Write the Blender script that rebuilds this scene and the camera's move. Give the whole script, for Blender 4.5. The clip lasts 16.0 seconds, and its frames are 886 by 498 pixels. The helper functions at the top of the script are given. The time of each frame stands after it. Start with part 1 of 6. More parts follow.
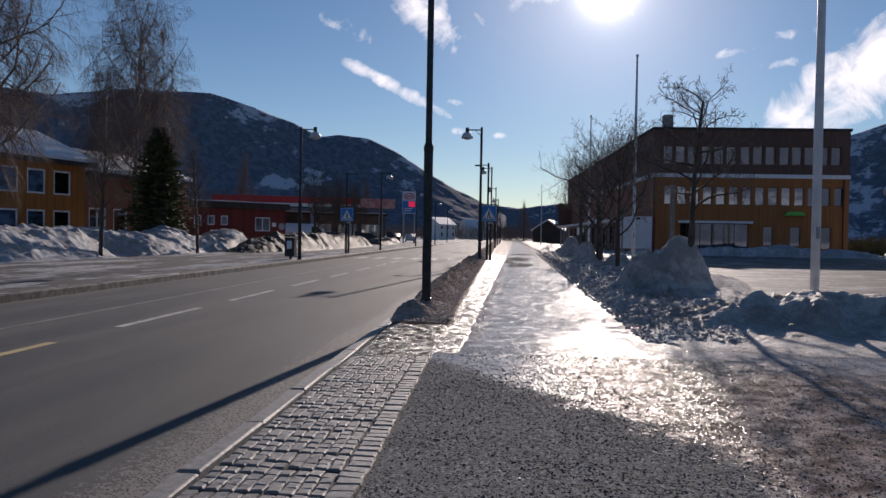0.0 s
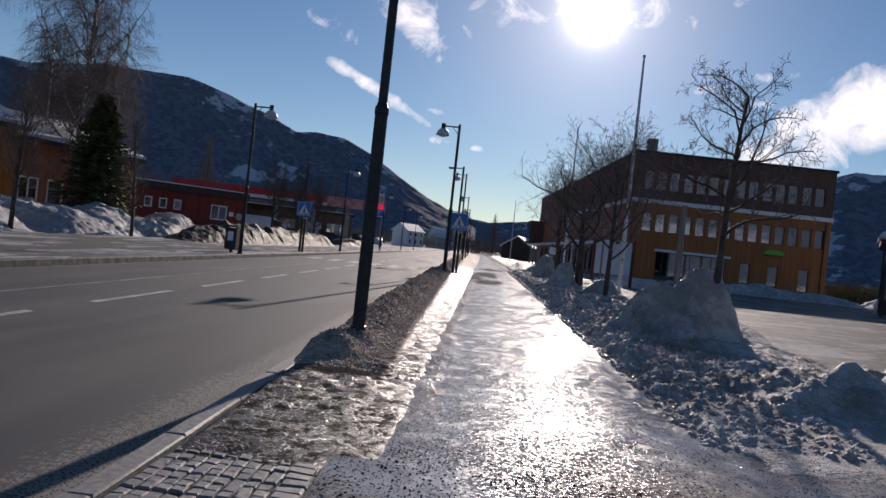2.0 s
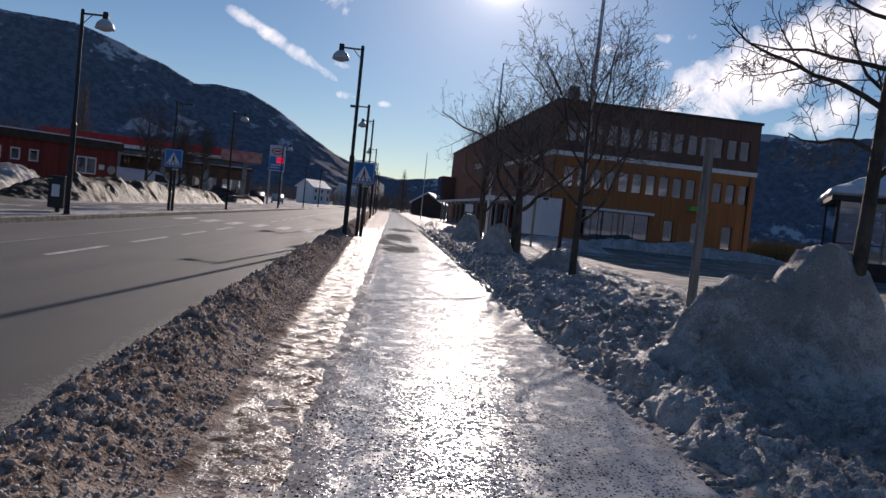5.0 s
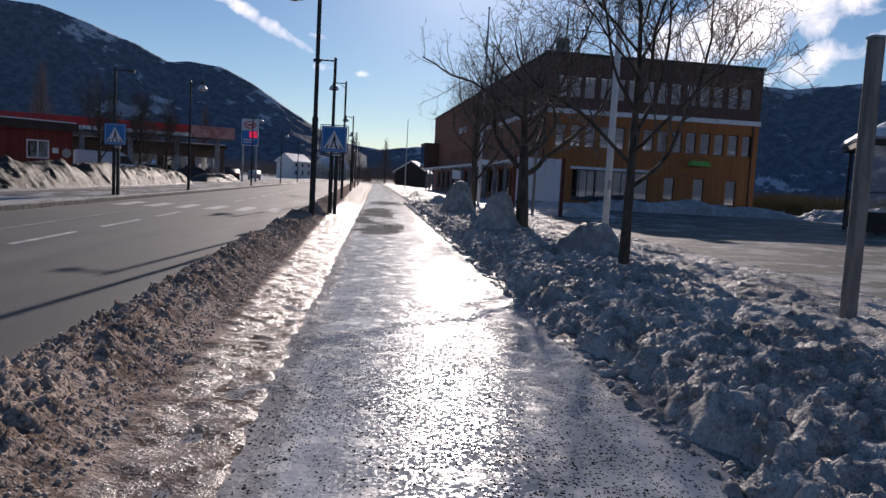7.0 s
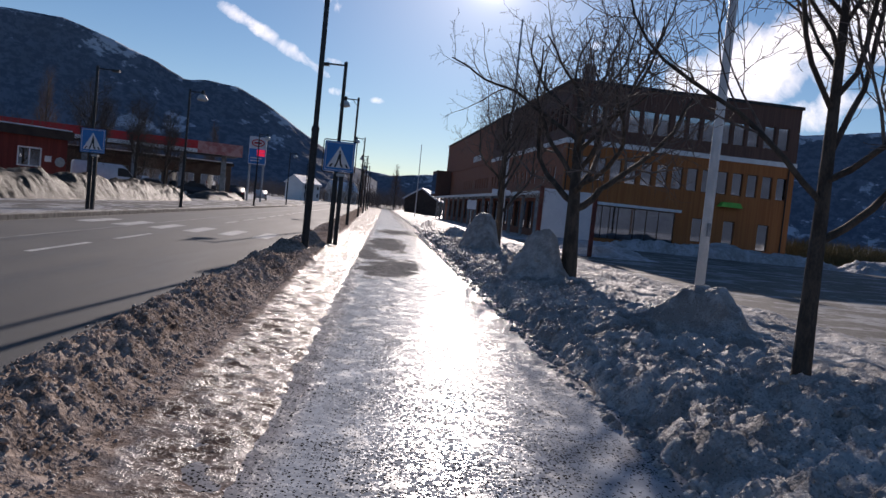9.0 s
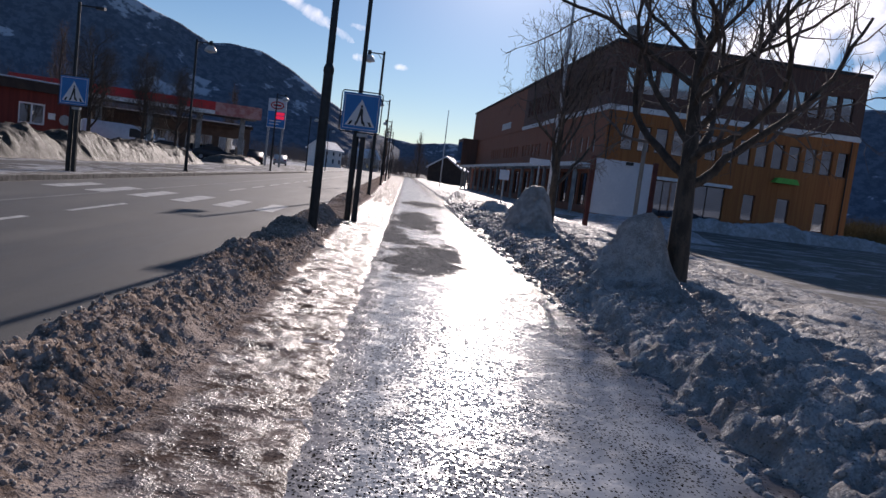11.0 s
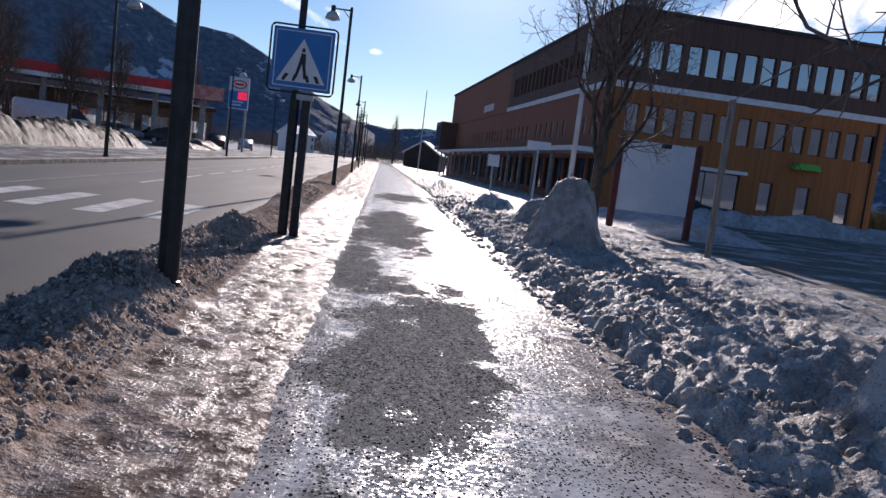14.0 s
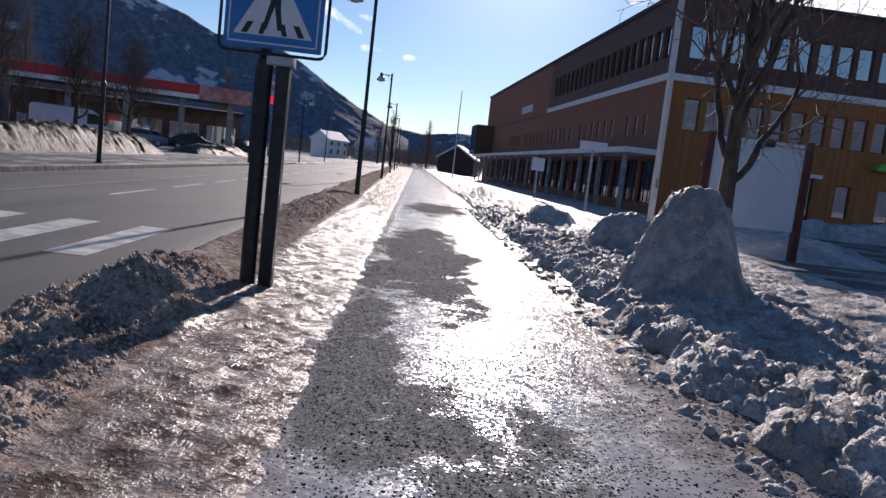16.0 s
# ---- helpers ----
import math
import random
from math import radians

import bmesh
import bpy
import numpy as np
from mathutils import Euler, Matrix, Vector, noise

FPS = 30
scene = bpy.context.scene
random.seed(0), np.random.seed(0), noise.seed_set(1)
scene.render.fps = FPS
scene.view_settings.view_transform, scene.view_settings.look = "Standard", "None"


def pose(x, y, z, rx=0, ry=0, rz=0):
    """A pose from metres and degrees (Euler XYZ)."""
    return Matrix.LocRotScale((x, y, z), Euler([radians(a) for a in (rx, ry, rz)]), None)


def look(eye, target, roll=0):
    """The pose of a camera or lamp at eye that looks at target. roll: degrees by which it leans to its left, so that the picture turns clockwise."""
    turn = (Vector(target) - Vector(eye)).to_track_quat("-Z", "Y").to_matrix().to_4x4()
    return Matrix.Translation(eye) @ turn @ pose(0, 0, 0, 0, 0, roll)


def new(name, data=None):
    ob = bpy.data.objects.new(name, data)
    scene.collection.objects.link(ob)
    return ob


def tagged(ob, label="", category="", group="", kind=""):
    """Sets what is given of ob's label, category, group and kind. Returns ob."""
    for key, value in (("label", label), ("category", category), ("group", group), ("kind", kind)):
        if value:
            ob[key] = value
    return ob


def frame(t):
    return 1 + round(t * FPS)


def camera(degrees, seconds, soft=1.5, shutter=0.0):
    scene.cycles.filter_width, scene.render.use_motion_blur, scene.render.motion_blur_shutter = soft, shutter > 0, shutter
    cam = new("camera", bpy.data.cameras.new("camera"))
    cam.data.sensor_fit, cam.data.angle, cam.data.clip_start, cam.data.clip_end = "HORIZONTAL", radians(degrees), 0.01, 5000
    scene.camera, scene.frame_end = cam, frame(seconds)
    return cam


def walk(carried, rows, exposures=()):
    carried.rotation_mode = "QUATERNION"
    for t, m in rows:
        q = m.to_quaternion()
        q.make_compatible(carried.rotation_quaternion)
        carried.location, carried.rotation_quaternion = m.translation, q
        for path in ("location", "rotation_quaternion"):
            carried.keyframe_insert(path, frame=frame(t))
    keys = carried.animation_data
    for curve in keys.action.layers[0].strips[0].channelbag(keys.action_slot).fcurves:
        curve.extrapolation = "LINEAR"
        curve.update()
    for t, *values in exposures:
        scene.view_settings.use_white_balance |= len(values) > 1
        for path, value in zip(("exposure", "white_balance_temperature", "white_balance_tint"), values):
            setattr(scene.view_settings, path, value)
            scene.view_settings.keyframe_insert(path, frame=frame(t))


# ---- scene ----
cam = camera(61.6, 16.0)
METRES, EYE, TILT, LEAN, TURN = 30.77, 1.2, -1.75, 0.0, 6.8
ROWS = [
    (0.0, 0.0, 0.0, 0.0, -0.01, 0.74, -0.99),
    (0.5, 0.0027, 0.0274, 0.0014, -1.48, 1.8, -1.44),
    (1.0, 0.0034, 0.0558, 0.0013, -1.86, 1.41, -5.67),
    (1.5, 0.0048, 0.0859, 0.0024, -2.18, 1.47, -6.57),
    (2.0, 0.0073, 0.1161, 0.0028, -2.62, 1.56, -6.14),
    (2.5, 0.0104, 0.1468, 0.0037, -3.35, 1.43, -5.65),
    (3.0, 0.0133, 0.178, 0.0051, -5.38, 1.47, -4.05),
    (3.5, 0.0153, 0.211, 0.0057, -6.58, 1.51, -3.66),
    (4.0, 0.0174, 0.2425, 0.0065, -8.27, -0.61, -5.54),
    (4.5, 0.0194, 0.2756, 0.0083, -9.41, -0.67, -6.0),
    (7.0, 0.0426, 0.4365, 0.0142, -10.78, -3.42, -2.78),
    (7.5, 0.0462, 0.4647, 0.0156, -10.9, -0.77, -0.53),
    (8.0, 0.0489, 0.4936, 0.0163, -10.87, -1.25, -1.47),
    (8.5, 0.0512, 0.5239, 0.0174, -10.72, -1.41, -4.51),
    (9.0, 0.0529, 0.5533, 0.0183, -10.2, -1.26, -5.52),
    (9.5, 0.0542, 0.5829, 0.0193, -9.54, -1.49, -5.9),
    (10.0, 0.0557, 0.6126, 0.02, -9.26, -2.08, -6.47),
    (12.5, 0.0655, 0.7735, 0.0244, -8.01, -5.46, -6.6),
    (13.0, 0.0693, 0.8049, 0.0255, -9.19, -5.33, -6.7),
    (13.5, 0.0747, 0.8377, 0.0267, -10.23, -5.03, -7.23),
    (14.0, 0.0792, 0.869, 0.0276, -10.41, -4.7, -6.65),
    (14.5, 0.0835, 0.8986, 0.0278, -10.38, -5.2, -5.96),
    (15.0, 0.087, 0.928, 0.0295, -9.93, -5.02, -5.58),
    (15.5, 0.0896, 0.9606, 0.0306, -8.89, -4.55, -4.63),
    (16.0, 0.0939, 0.9941, 0.0304, -7.81, -4.62, -6.27),
]
walk(cam, [(t, pose(0, 0, EYE, TILT, LEAN, TURN) @ pose(METRES * x, METRES * y, METRES * z, 90 + pitch, roll, yaw)) for t, x, y, z, yaw, pitch, roll in ROWS],
     [(0.0, -0.02, 7150, 21), (4.5, -0.04, 7150, 21), (7.5, 0.12, 7000, 21), (10.0, 0.10, 6950, 21), (12.5, 0.12, 6650, 23), (13.5, 0.42, 6700, 23), (16.0, 0.42, 6850, 22)])

# ---- world, sun, exposure ----
SUN_EL, SUN_AZ = 18.3, 5.3          # degrees; azimuth to the right of +y
sun_dir = Vector((math.sin(radians(SUN_AZ)) * math.cos(radians(SUN_EL)), math.cos(radians(SUN_AZ)) * math.cos(radians(SUN_EL)), math.sin(radians(SUN_EL))))


def make_world():
    w = bpy.data.worlds.new("sky")
    scene.world = w
    w.use_nodes = True
    nt = w.node_tree
    N, L = nt.nodes, nt.links
    N.clear()
    out = N.new("ShaderNodeOutputWorld")
    bg = N.new("ShaderNodeBackground")
    sky = N.new("ShaderNodeTexSky")
    sky.sky_type, sky.sun_disc = "NISHITA", False
    sky.sun_elevation, sky.sun_rotation = radians(SUN_EL), radians(SUN_AZ)
    sky.air_density, sky.dust_density, sky.ozone_density, sky.altitude = 1.0, 0.0, 2.4, 1200
    tc = N.new("ShaderNodeTexCoord")

    def vmath(op, a, b=None):
        n = N.new("ShaderNodeVectorMath")
        n.operation = op
        L.new(a, n.inputs[0])
        if b is not None:
            if isinstance(b, tuple):
                n.inputs[1].default_value = b
            else:
                L.new(b, n.inputs[1])
        return n

    def fmath(op, a, b=None, clamp=False):
        n = N.new("ShaderNodeMath")
        n.operation, n.use_clamp = op, clamp
        for i, v in enumerate((a, b)):
            if v is None:
                continue
            if isinstance(v, (int, float)):
                n.inputs[i].default_value = v
            else:
                L.new(v, n.inputs[i])
        return n.outputs[0]

    way = vmath("NORMALIZE", tc.outputs["Generated"]).outputs[0]
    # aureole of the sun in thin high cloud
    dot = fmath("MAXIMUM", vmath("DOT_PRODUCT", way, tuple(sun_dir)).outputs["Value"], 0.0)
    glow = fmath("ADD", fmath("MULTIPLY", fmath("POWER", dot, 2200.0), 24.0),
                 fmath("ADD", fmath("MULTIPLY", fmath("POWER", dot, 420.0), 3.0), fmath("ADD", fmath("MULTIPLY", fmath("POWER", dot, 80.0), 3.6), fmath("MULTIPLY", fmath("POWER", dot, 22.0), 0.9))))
    # drifting clouds: a plane of cloud seen in perspective
    sep = N.new("ShaderNodeSeparateXYZ")
    L.new(way, sep.inputs[0])
    zz = fmath("MAXIMUM", sep.outputs["Z"], 0.03)
    comb = N.new("ShaderNodeCombineXYZ")
    L.new(fmath("DIVIDE", sep.outputs["X"], zz), comb.inputs[0])
    L.new(fmath("DIVIDE", sep.outputs["Y"], zz), comb.inputs[1])
    cover = None
    # each bank of cloud: heading and height in degrees, half-length, half-width, lean
    for az, el, la, lb, lean, amount in CLOUDS:
        c = Vector((math.sin(radians(az)) * math.cos(radians(el)), math.cos(radians(az)) * math.cos(radians(el)), math.sin(radians(el))))
        right = Vector((math.cos(radians(az)), -math.sin(radians(az)), 0))
        up = right.cross(c)
        a = right * math.cos(radians(lean)) + up * math.sin(radians(lean))
        b = -right * math.sin(radians(lean)) + up * math.cos(radians(lean))
        off = vmath("SUBTRACT", way, tuple(c)).outputs[0]
        da = fmath("DIVIDE", vmath("DOT_PRODUCT", off, tuple(a)).outputs["Value"], math.sin(radians(la)))
        db = fmath("DIVIDE", vmath("DOT_PRODUCT", off, tuple(b)).outputs["Value"], math.sin(radians(lb)))
        r2 = fmath("ADD", fmath("MULTIPLY", da, da), fmath("MULTIPLY", db, db))
        front = fmath("GREATER_THAN", vmath("DOT_PRODUCT", way, tuple(c)).outputs["Value"], 0.3)
        m = fmath("MULTIPLY", fmath("MULTIPLY", fmath("SUBTRACT", 1.0, r2, True), amount), front)
        cover = m if cover is None else fmath("MAXIMUM", cover, m)
    nz = N.new("ShaderNodeTexNoise")
    nz.inputs["Scale"].default_value, nz.inputs["Detail"].default_value, nz.inputs["Roughness"].default_value = 21.0, 9.0, 0.6
    nz.inputs["Distortion"].default_value = 0.6
    L.new(way, nz.inputs["Vector"])
    puff = fmath("MULTIPLY", fmath("SUBTRACT", fmath("ADD", cover, fmath("MULTIPLY", fmath("SUBTRACT", nz.outputs["Fac"], 0.5), 3.0)), 0.30), 1.05, True)
    puff = fmath("MULTIPLY", puff, fmath("GREATER_THAN", cover, 0.001))
    mix = N.new("ShaderNodeMix")
    mix.data_type = "RGBA"
    L.new(fmath("MULTIPLY", puff, 0.9), mix.inputs["Factor"])
    deep = N.new("ShaderNodeHueSaturation")
    deep.inputs["Saturation"].default_value = 1.17
    L.new(sky.outputs[0], deep.inputs["Color"])
    L.new(deep.outputs[0], mix.inputs["A"])
    mix.inputs["B"].default_value = (*CLOUD_LIGHT, 1)
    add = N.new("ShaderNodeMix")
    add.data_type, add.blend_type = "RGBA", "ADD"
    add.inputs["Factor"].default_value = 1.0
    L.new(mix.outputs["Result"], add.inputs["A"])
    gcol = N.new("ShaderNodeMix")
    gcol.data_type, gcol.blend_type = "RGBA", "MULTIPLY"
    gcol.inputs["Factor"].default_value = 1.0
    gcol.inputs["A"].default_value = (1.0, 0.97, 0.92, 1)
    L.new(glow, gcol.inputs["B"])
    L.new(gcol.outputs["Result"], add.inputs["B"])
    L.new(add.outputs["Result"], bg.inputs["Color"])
    bg.inputs["Strength"].default_value = SKY_STRENGTH
    L.new(bg.outputs[0], out.inputs[0])


SKY_STRENGTH = 0.080
CLOUD_LIGHT = (15.0, 15.3, 16.0)
CLOUDS = [
    (24.5, 11.9, 11.0, 3.2, 29.0, 1.25), (31.0, 14.6, 10.0, 3.2, 24.0, 1.2), (29.0, 9.2, 6.0, 1.4, 22.0, 0.9), (20.5, 8.6, 5.0, 2.0, 18.0, 0.6), (17.0, 12.3, 2.2, 0.5, 6.0, 0.6), (18.5, 14.2, 2.6, 0.6, 4.0, 0.55), (15.0, 13.4, 2.0, 0.5, 10.0, 0.5),
    (-11.2, 11.4, 5.4, 0.62, -26.0, 0.74), (-14.6, 15.4, 2.6, 1.0, -24.0, 0.58), (-9.4, 17.4, 5.4, 1.9, -42.0, 0.85), (-18.5, 15.0, 1.6, 0.4, -10.0, 0.5),
    (-5.3, 8.0, 1.5, 0.42, 0.0, 0.7), (-2.5, 7.7, 0.9, 0.32, 0.0, 0.66), (-6.2, 10.2, 1.1, 0.3, -8.0, 0.5), (5.0, 19.5, 13.0, 4.0, 8.0, 0.45),
]
make_world()
sun = new("sun", bpy.data.lights.new("sun", "SUN"))
sun.data.energy, sun.data.angle, sun.data.color = 4.0, radians(0.5), (1.0, 0.96, 0.90)
sun.matrix_world = look(sun_dir * 100, (0, 0, 0))

# ---- materials ----


class Mat:
    """A node material under construction."""

    def __init__(self, name, rough=0.8, metal=0.0, spec=0.5):
        self.m = bpy.data.materials.new(name)
        self.m.use_nodes = True
        self.N, self.L = self.m.node_tree.nodes, self.m.node_tree.links
        self.b = self.N["Principled BSDF"]
        self.b.inputs["Roughness"].default_value = rough
        self.b.inputs["Metallic"].default_value = metal
        self.b.inputs["Specular IOR Level"].default_value = spec
        self.tc = self.N.new("ShaderNodeTexCoord")
        self.geo = self.N.new("ShaderNodeNewGeometry")
        self.pos = self.geo.outputs["Position"]

    def noise(self, scale, detail=4.0, rough=0.55, vec=None, stretch=None, dist=0.0):
        n = self.N.new("ShaderNodeTexNoise")
        n.inputs["Scale"].default_value, n.inputs["Detail"].default_value = scale, detail
        n.inputs["Roughness"].default_value, n.inputs["Distortion"].default_value = rough, dist
        v = vec or self.pos
        if stretch:
            mp = self.N.new("ShaderNodeMapping")
            mp.inputs["Scale"].default_value = stretch
            self.L.new(v, mp.inputs["Vector"])
            v = mp.outputs[0]
        self.L.new(v, n.inputs["Vector"])
        return n.outputs["Fac"]

    def voronoi(self, scale, out="Distance", rand=1.0, stretch=None):
        n = self.N.new("ShaderNodeTexVoronoi")
        n.inputs["Scale"].default_value, n.inputs["Randomness"].default_value = scale, rand
        v = self.pos
        if stretch:
            mp = self.N.new("ShaderNodeMapping")
            mp.inputs["Scale"].default_value = stretch
            self.L.new(v, mp.inputs["Vector"])
            v = mp.outputs[0]
        self.L.new(v, n.inputs["Vector"])
        return n.outputs[out]

    def math(self, op, a, b=None, clamp=False):
        n = self.N.new("ShaderNodeMath")
        n.operation, n.use_clamp = op, clamp
        for i, v in enumerate((a, b)):
            if v is None:
                continue
            if isinstance(v, (int, float)):
                n.inputs[i].default_value = v
            else:
                self.L.new(v, n.inputs[i])
        return n.outputs[0]

    def step(self, v, lo, hi):
        n = self.N.new("ShaderNodeMapRange")
        n.interpolation_type = "SMOOTHSTEP"
        n.inputs["From Min"].default_value, n.inputs["From Max"].default_value = lo, hi
        self.L.new(v, n.inputs["Value"])
        return n.outputs[0]

    def span(self, v, lo, hi, a, b):
        n = self.N.new("ShaderNodeMapRange")
        n.inputs["From Min"].default_value, n.inputs["From Max"].default_value = lo, hi
        n.inputs["To Min"].default_value, n.inputs["To Max"].default_value = a, b
        self.L.new(v, n.inputs["Value"])
        return n.outputs[0]

    def mix(self, fac, a, b, mode="MIX"):
        n = self.N.new("ShaderNodeMix")
        n.data_type, n.blend_type = "RGBA", mode
        for key, v in (("Factor", fac), ("A", a), ("B", b)):
            if isinstance(v, (int, float)):
                n.inputs[key].default_value = v
            elif isinstance(v, tuple):
                n.inputs[key].default_value = (*v, 1.0)
            else:
                self.L.new(v, n.inputs[key])
        return n.outputs["Result"]

    def attr(self, name):
        n = self.N.new("ShaderNodeAttribute")
        n.attribute_name = name
        return n.outputs["Fac"]

    def random(self):
        return self.N.new("ShaderNodeObjectInfo").outputs["Random"]

    def set(self, color=None, rough=None, bump=None, strength=0.4, dist=0.02, spec=None):
        for key, v in (("Base Color", color), ("Roughness", rough), ("Specular IOR Level", spec)):
            if v is None:
                continue
            if isinstance(v, tuple):
                self.b.inputs[key].default_value = (*v, 1.0)
            elif isinstance(v, (int, float)):
                self.b.inputs[key].default_value = v
            else:
                self.L.new(v, self.b.inputs[key])
        if bump is not None:
            n = self.N.new("ShaderNodeBump")
            n.inputs["Strength"].default_value, n.inputs["Distance"].default_value = strength, dist
            self.L.new(bump, n.inputs["Height"])
            self.L.new(n.outputs[0], self.b.inputs["Normal"])
        return self.m


def simple(name, a, b, scale=6.0, rough=0.8, metal=0.0, bump=0.3, dist=0.01, stretch=None, spec=0.5):
    """Two tones mixed by coarse and fine noise, with fine relief."""
    k = Mat(name, rough, metal, spec)
    n1, n2 = k.noise(scale, 5, stretch=stretch), k.noise(scale * 9, 3, stretch=stretch)
    f = k.step(k.math("ADD", k.math("MULTIPLY", n1, 0.65), k.math("MULTIPLY", n2, 0.35)), 0.40, 0.60)
    return k.set(k.mix(f, a, b), k.span(n2, 0.3, 0.7, max(0.02, rough - 0.1), min(1, rough + 0.1)), n2, bump, dist)


def asphalt_material():
    k = Mat("asphalt", 0.8, 0, 0.3)
    grain, worn, big = k.noise(160, 3), k.noise(1.6, 5, stretch=(1.0, 0.12, 1.0)), k.noise(0.35, 4)
    c = k.mix(k.step(grain, 0.3, 0.7), (0.042, 0.043, 0.045), (0.088, 0.088, 0.086))
    c = k.mix(k.math("MULTIPLY", k.step(worn, 0.42, 0.72), 0.55), c, (0.112, 0.112, 0.11))
    c = k.mix(k.math("MULTIPLY", k.step(big, 0.45, 0.7), 0.35), c, (0.05, 0.05, 0.052))
    c = k.mix(k.math("MULTIPLY", k.math("LESS_THAN", k.voronoi(45), 0.26), 0.45), c, (0.022, 0.022, 0.022))
    loose = k.step(k.math("ADD", k.attr("grit"), k.math("MULTIPLY", k.math("SUBTRACT", k.noise(26, 4), 0.5), 1.1)), 0.45, 0.75)
    c = k.mix(loose, c, k.mix(k.math("LESS_THAN", k.voronoi(52), 0.36), (0.20, 0.185, 0.17), (0.014, 0.012, 0.011)))
    return k.set(c, k.span(worn, 0.3, 0.7, 0.62, 0.85), grain, 0.35, 0.006)


def path_material():
    """Footpath: grit-strewn ice over asphalt; the attribute 'bare' tells where the asphalt lies free, 'crust' where the ice is rough."""
    k = Mat("icy_path", 0.3)
    bare, crust = k.attr("bare"), k.attr("crust")
    edge = k.math("ADD", k.math("MULTIPLY", k.noise(2.3, 6, 0.65), 1.6), k.math("MULTIPLY", k.noise(17, 4, 0.6), 0.9))
    bare = k.step(k.math("ADD", bare, k.math("ADD", k.math("SUBTRACT", edge, 1.25), k.math("MULTIPLY", k.math("SUBTRACT", k.noise(60, 3), 0.5), 1.3))), 0.28, 0.72)
    film = k.noise(2.2, 6, 0.6)
    # pale bluish ice tones carry the sky's reflection in the base colour
    ice = k.mix(k.step(film, 0.35, 0.65), (0.31, 0.332, 0.36), (0.47, 0.495, 0.53))
    ice = k.mix(crust, ice, k.mix(k.step(k.noise(4, 5), 0.4, 0.6), (0.16, 0.12, 0.10), (0.39, 0.32, 0.285)))
    wet = k.mix(k.step(k.math("ADD", k.math("MULTIPLY", k.noise(70, 3), 0.5), k.math("MULTIPLY", k.noise(170, 2), 0.5)), 0.43, 0.57), (0.12, 0.119, 0.116), (0.29, 0.285, 0.277))
    c = k.mix(bare, ice, wet)
    keep = k.step(k.noise(1.2, 5), 0.34, 0.62)
    grit, stone = None, None
    for scale, share in ((42, 1.0), (70, 1.3)):
        v = k.N.new("ShaderNodeTexVoronoi")
        v.inputs["Scale"].default_value = scale
        warp = k.N.new("ShaderNodeMapping")
        warp.inputs["Scale"].default_value = (1.0, 0.72, 1.0)
        k.L.new(k.pos, warp.inputs["Vector"])
        k.L.new(warp.outputs[0], v.inputs["Vector"])
        sx = k.N.new("ShaderNodeSeparateColor")
        k.L.new(v.outputs["Color"], sx.inputs[0])
        inside = k.math("LESS_THAN", v.outputs["Distance"], k.math("ADD", 0.22, k.math("MULTIPLY", sx.outputs[2], 0.26)))
        g = k.math("MULTIPLY", inside, k.math("LESS_THAN", sx.outputs[0], k.math("ADD", k.math("ADD", share * 0.16, k.math("MULTIPLY", bare, 0.20)), k.math("MULTIPLY", keep, share * 0.36))))
        grit = g if grit is None else k.math("MAXIMUM", grit, g)
        stone = k.mix(k.math("MULTIPLY", k.math("GREATER_THAN", sx.outputs[1], 0.7), bare), k.mix(sx.outputs[1], (0.008, 0.008, 0.008), (0.035, 0.033, 0.031)), (0.40, 0.39, 0.38)) if stone is None else stone
    c = k.mix(grit, c, stone)
    ripple = k.noise(9, 4, 0.6, stretch=(1.0, 0.7, 1.0))
    fine = k.noise(34, 4, 0.65)
    h = k.math("ADD", k.math("MULTIPLY", ripple, k.math("ADD", 0.30, k.math("MULTIPLY", crust, 6.0))), k.math("ADD", k.math("MULTIPLY", fine, k.math("ADD", 0.55, k.math("MULTIPLY", crust, 2.2))), k.math("MULTIPLY", grit, 0.3)))
    fleck = k.math("MAXIMUM", k.step(k.noise(38, 4, 0.7), 0.52, 0.57), k.math("MULTIPLY", k.step(k.noise(5, 5, 0.6), 0.53, 0.66), 0.3))
    fleck = k.math("MULTIPLY", fleck, k.math("SUBTRACT", 1.0, k.math("MULTIPLY", bare, 0.92)))
    r = k.span(fleck, 0, 1, 0.5, 0.215)
    r = k.math("MAXIMUM", r, k.math("MULTIPLY", bare, 0.8))
    r = k.math("MAXIMUM", r, k.math("MULTIPLY", grit, 0.9))
    sp = k.math("MULTIPLY", k.span(fleck, 0, 1, 0.0, 0.115), k.math("SUBTRACT", 1.0, k.math("MULTIPLY", grit, 0.9)))
    return k.set(c, r, h, 0.30, 0.012, spec=sp)


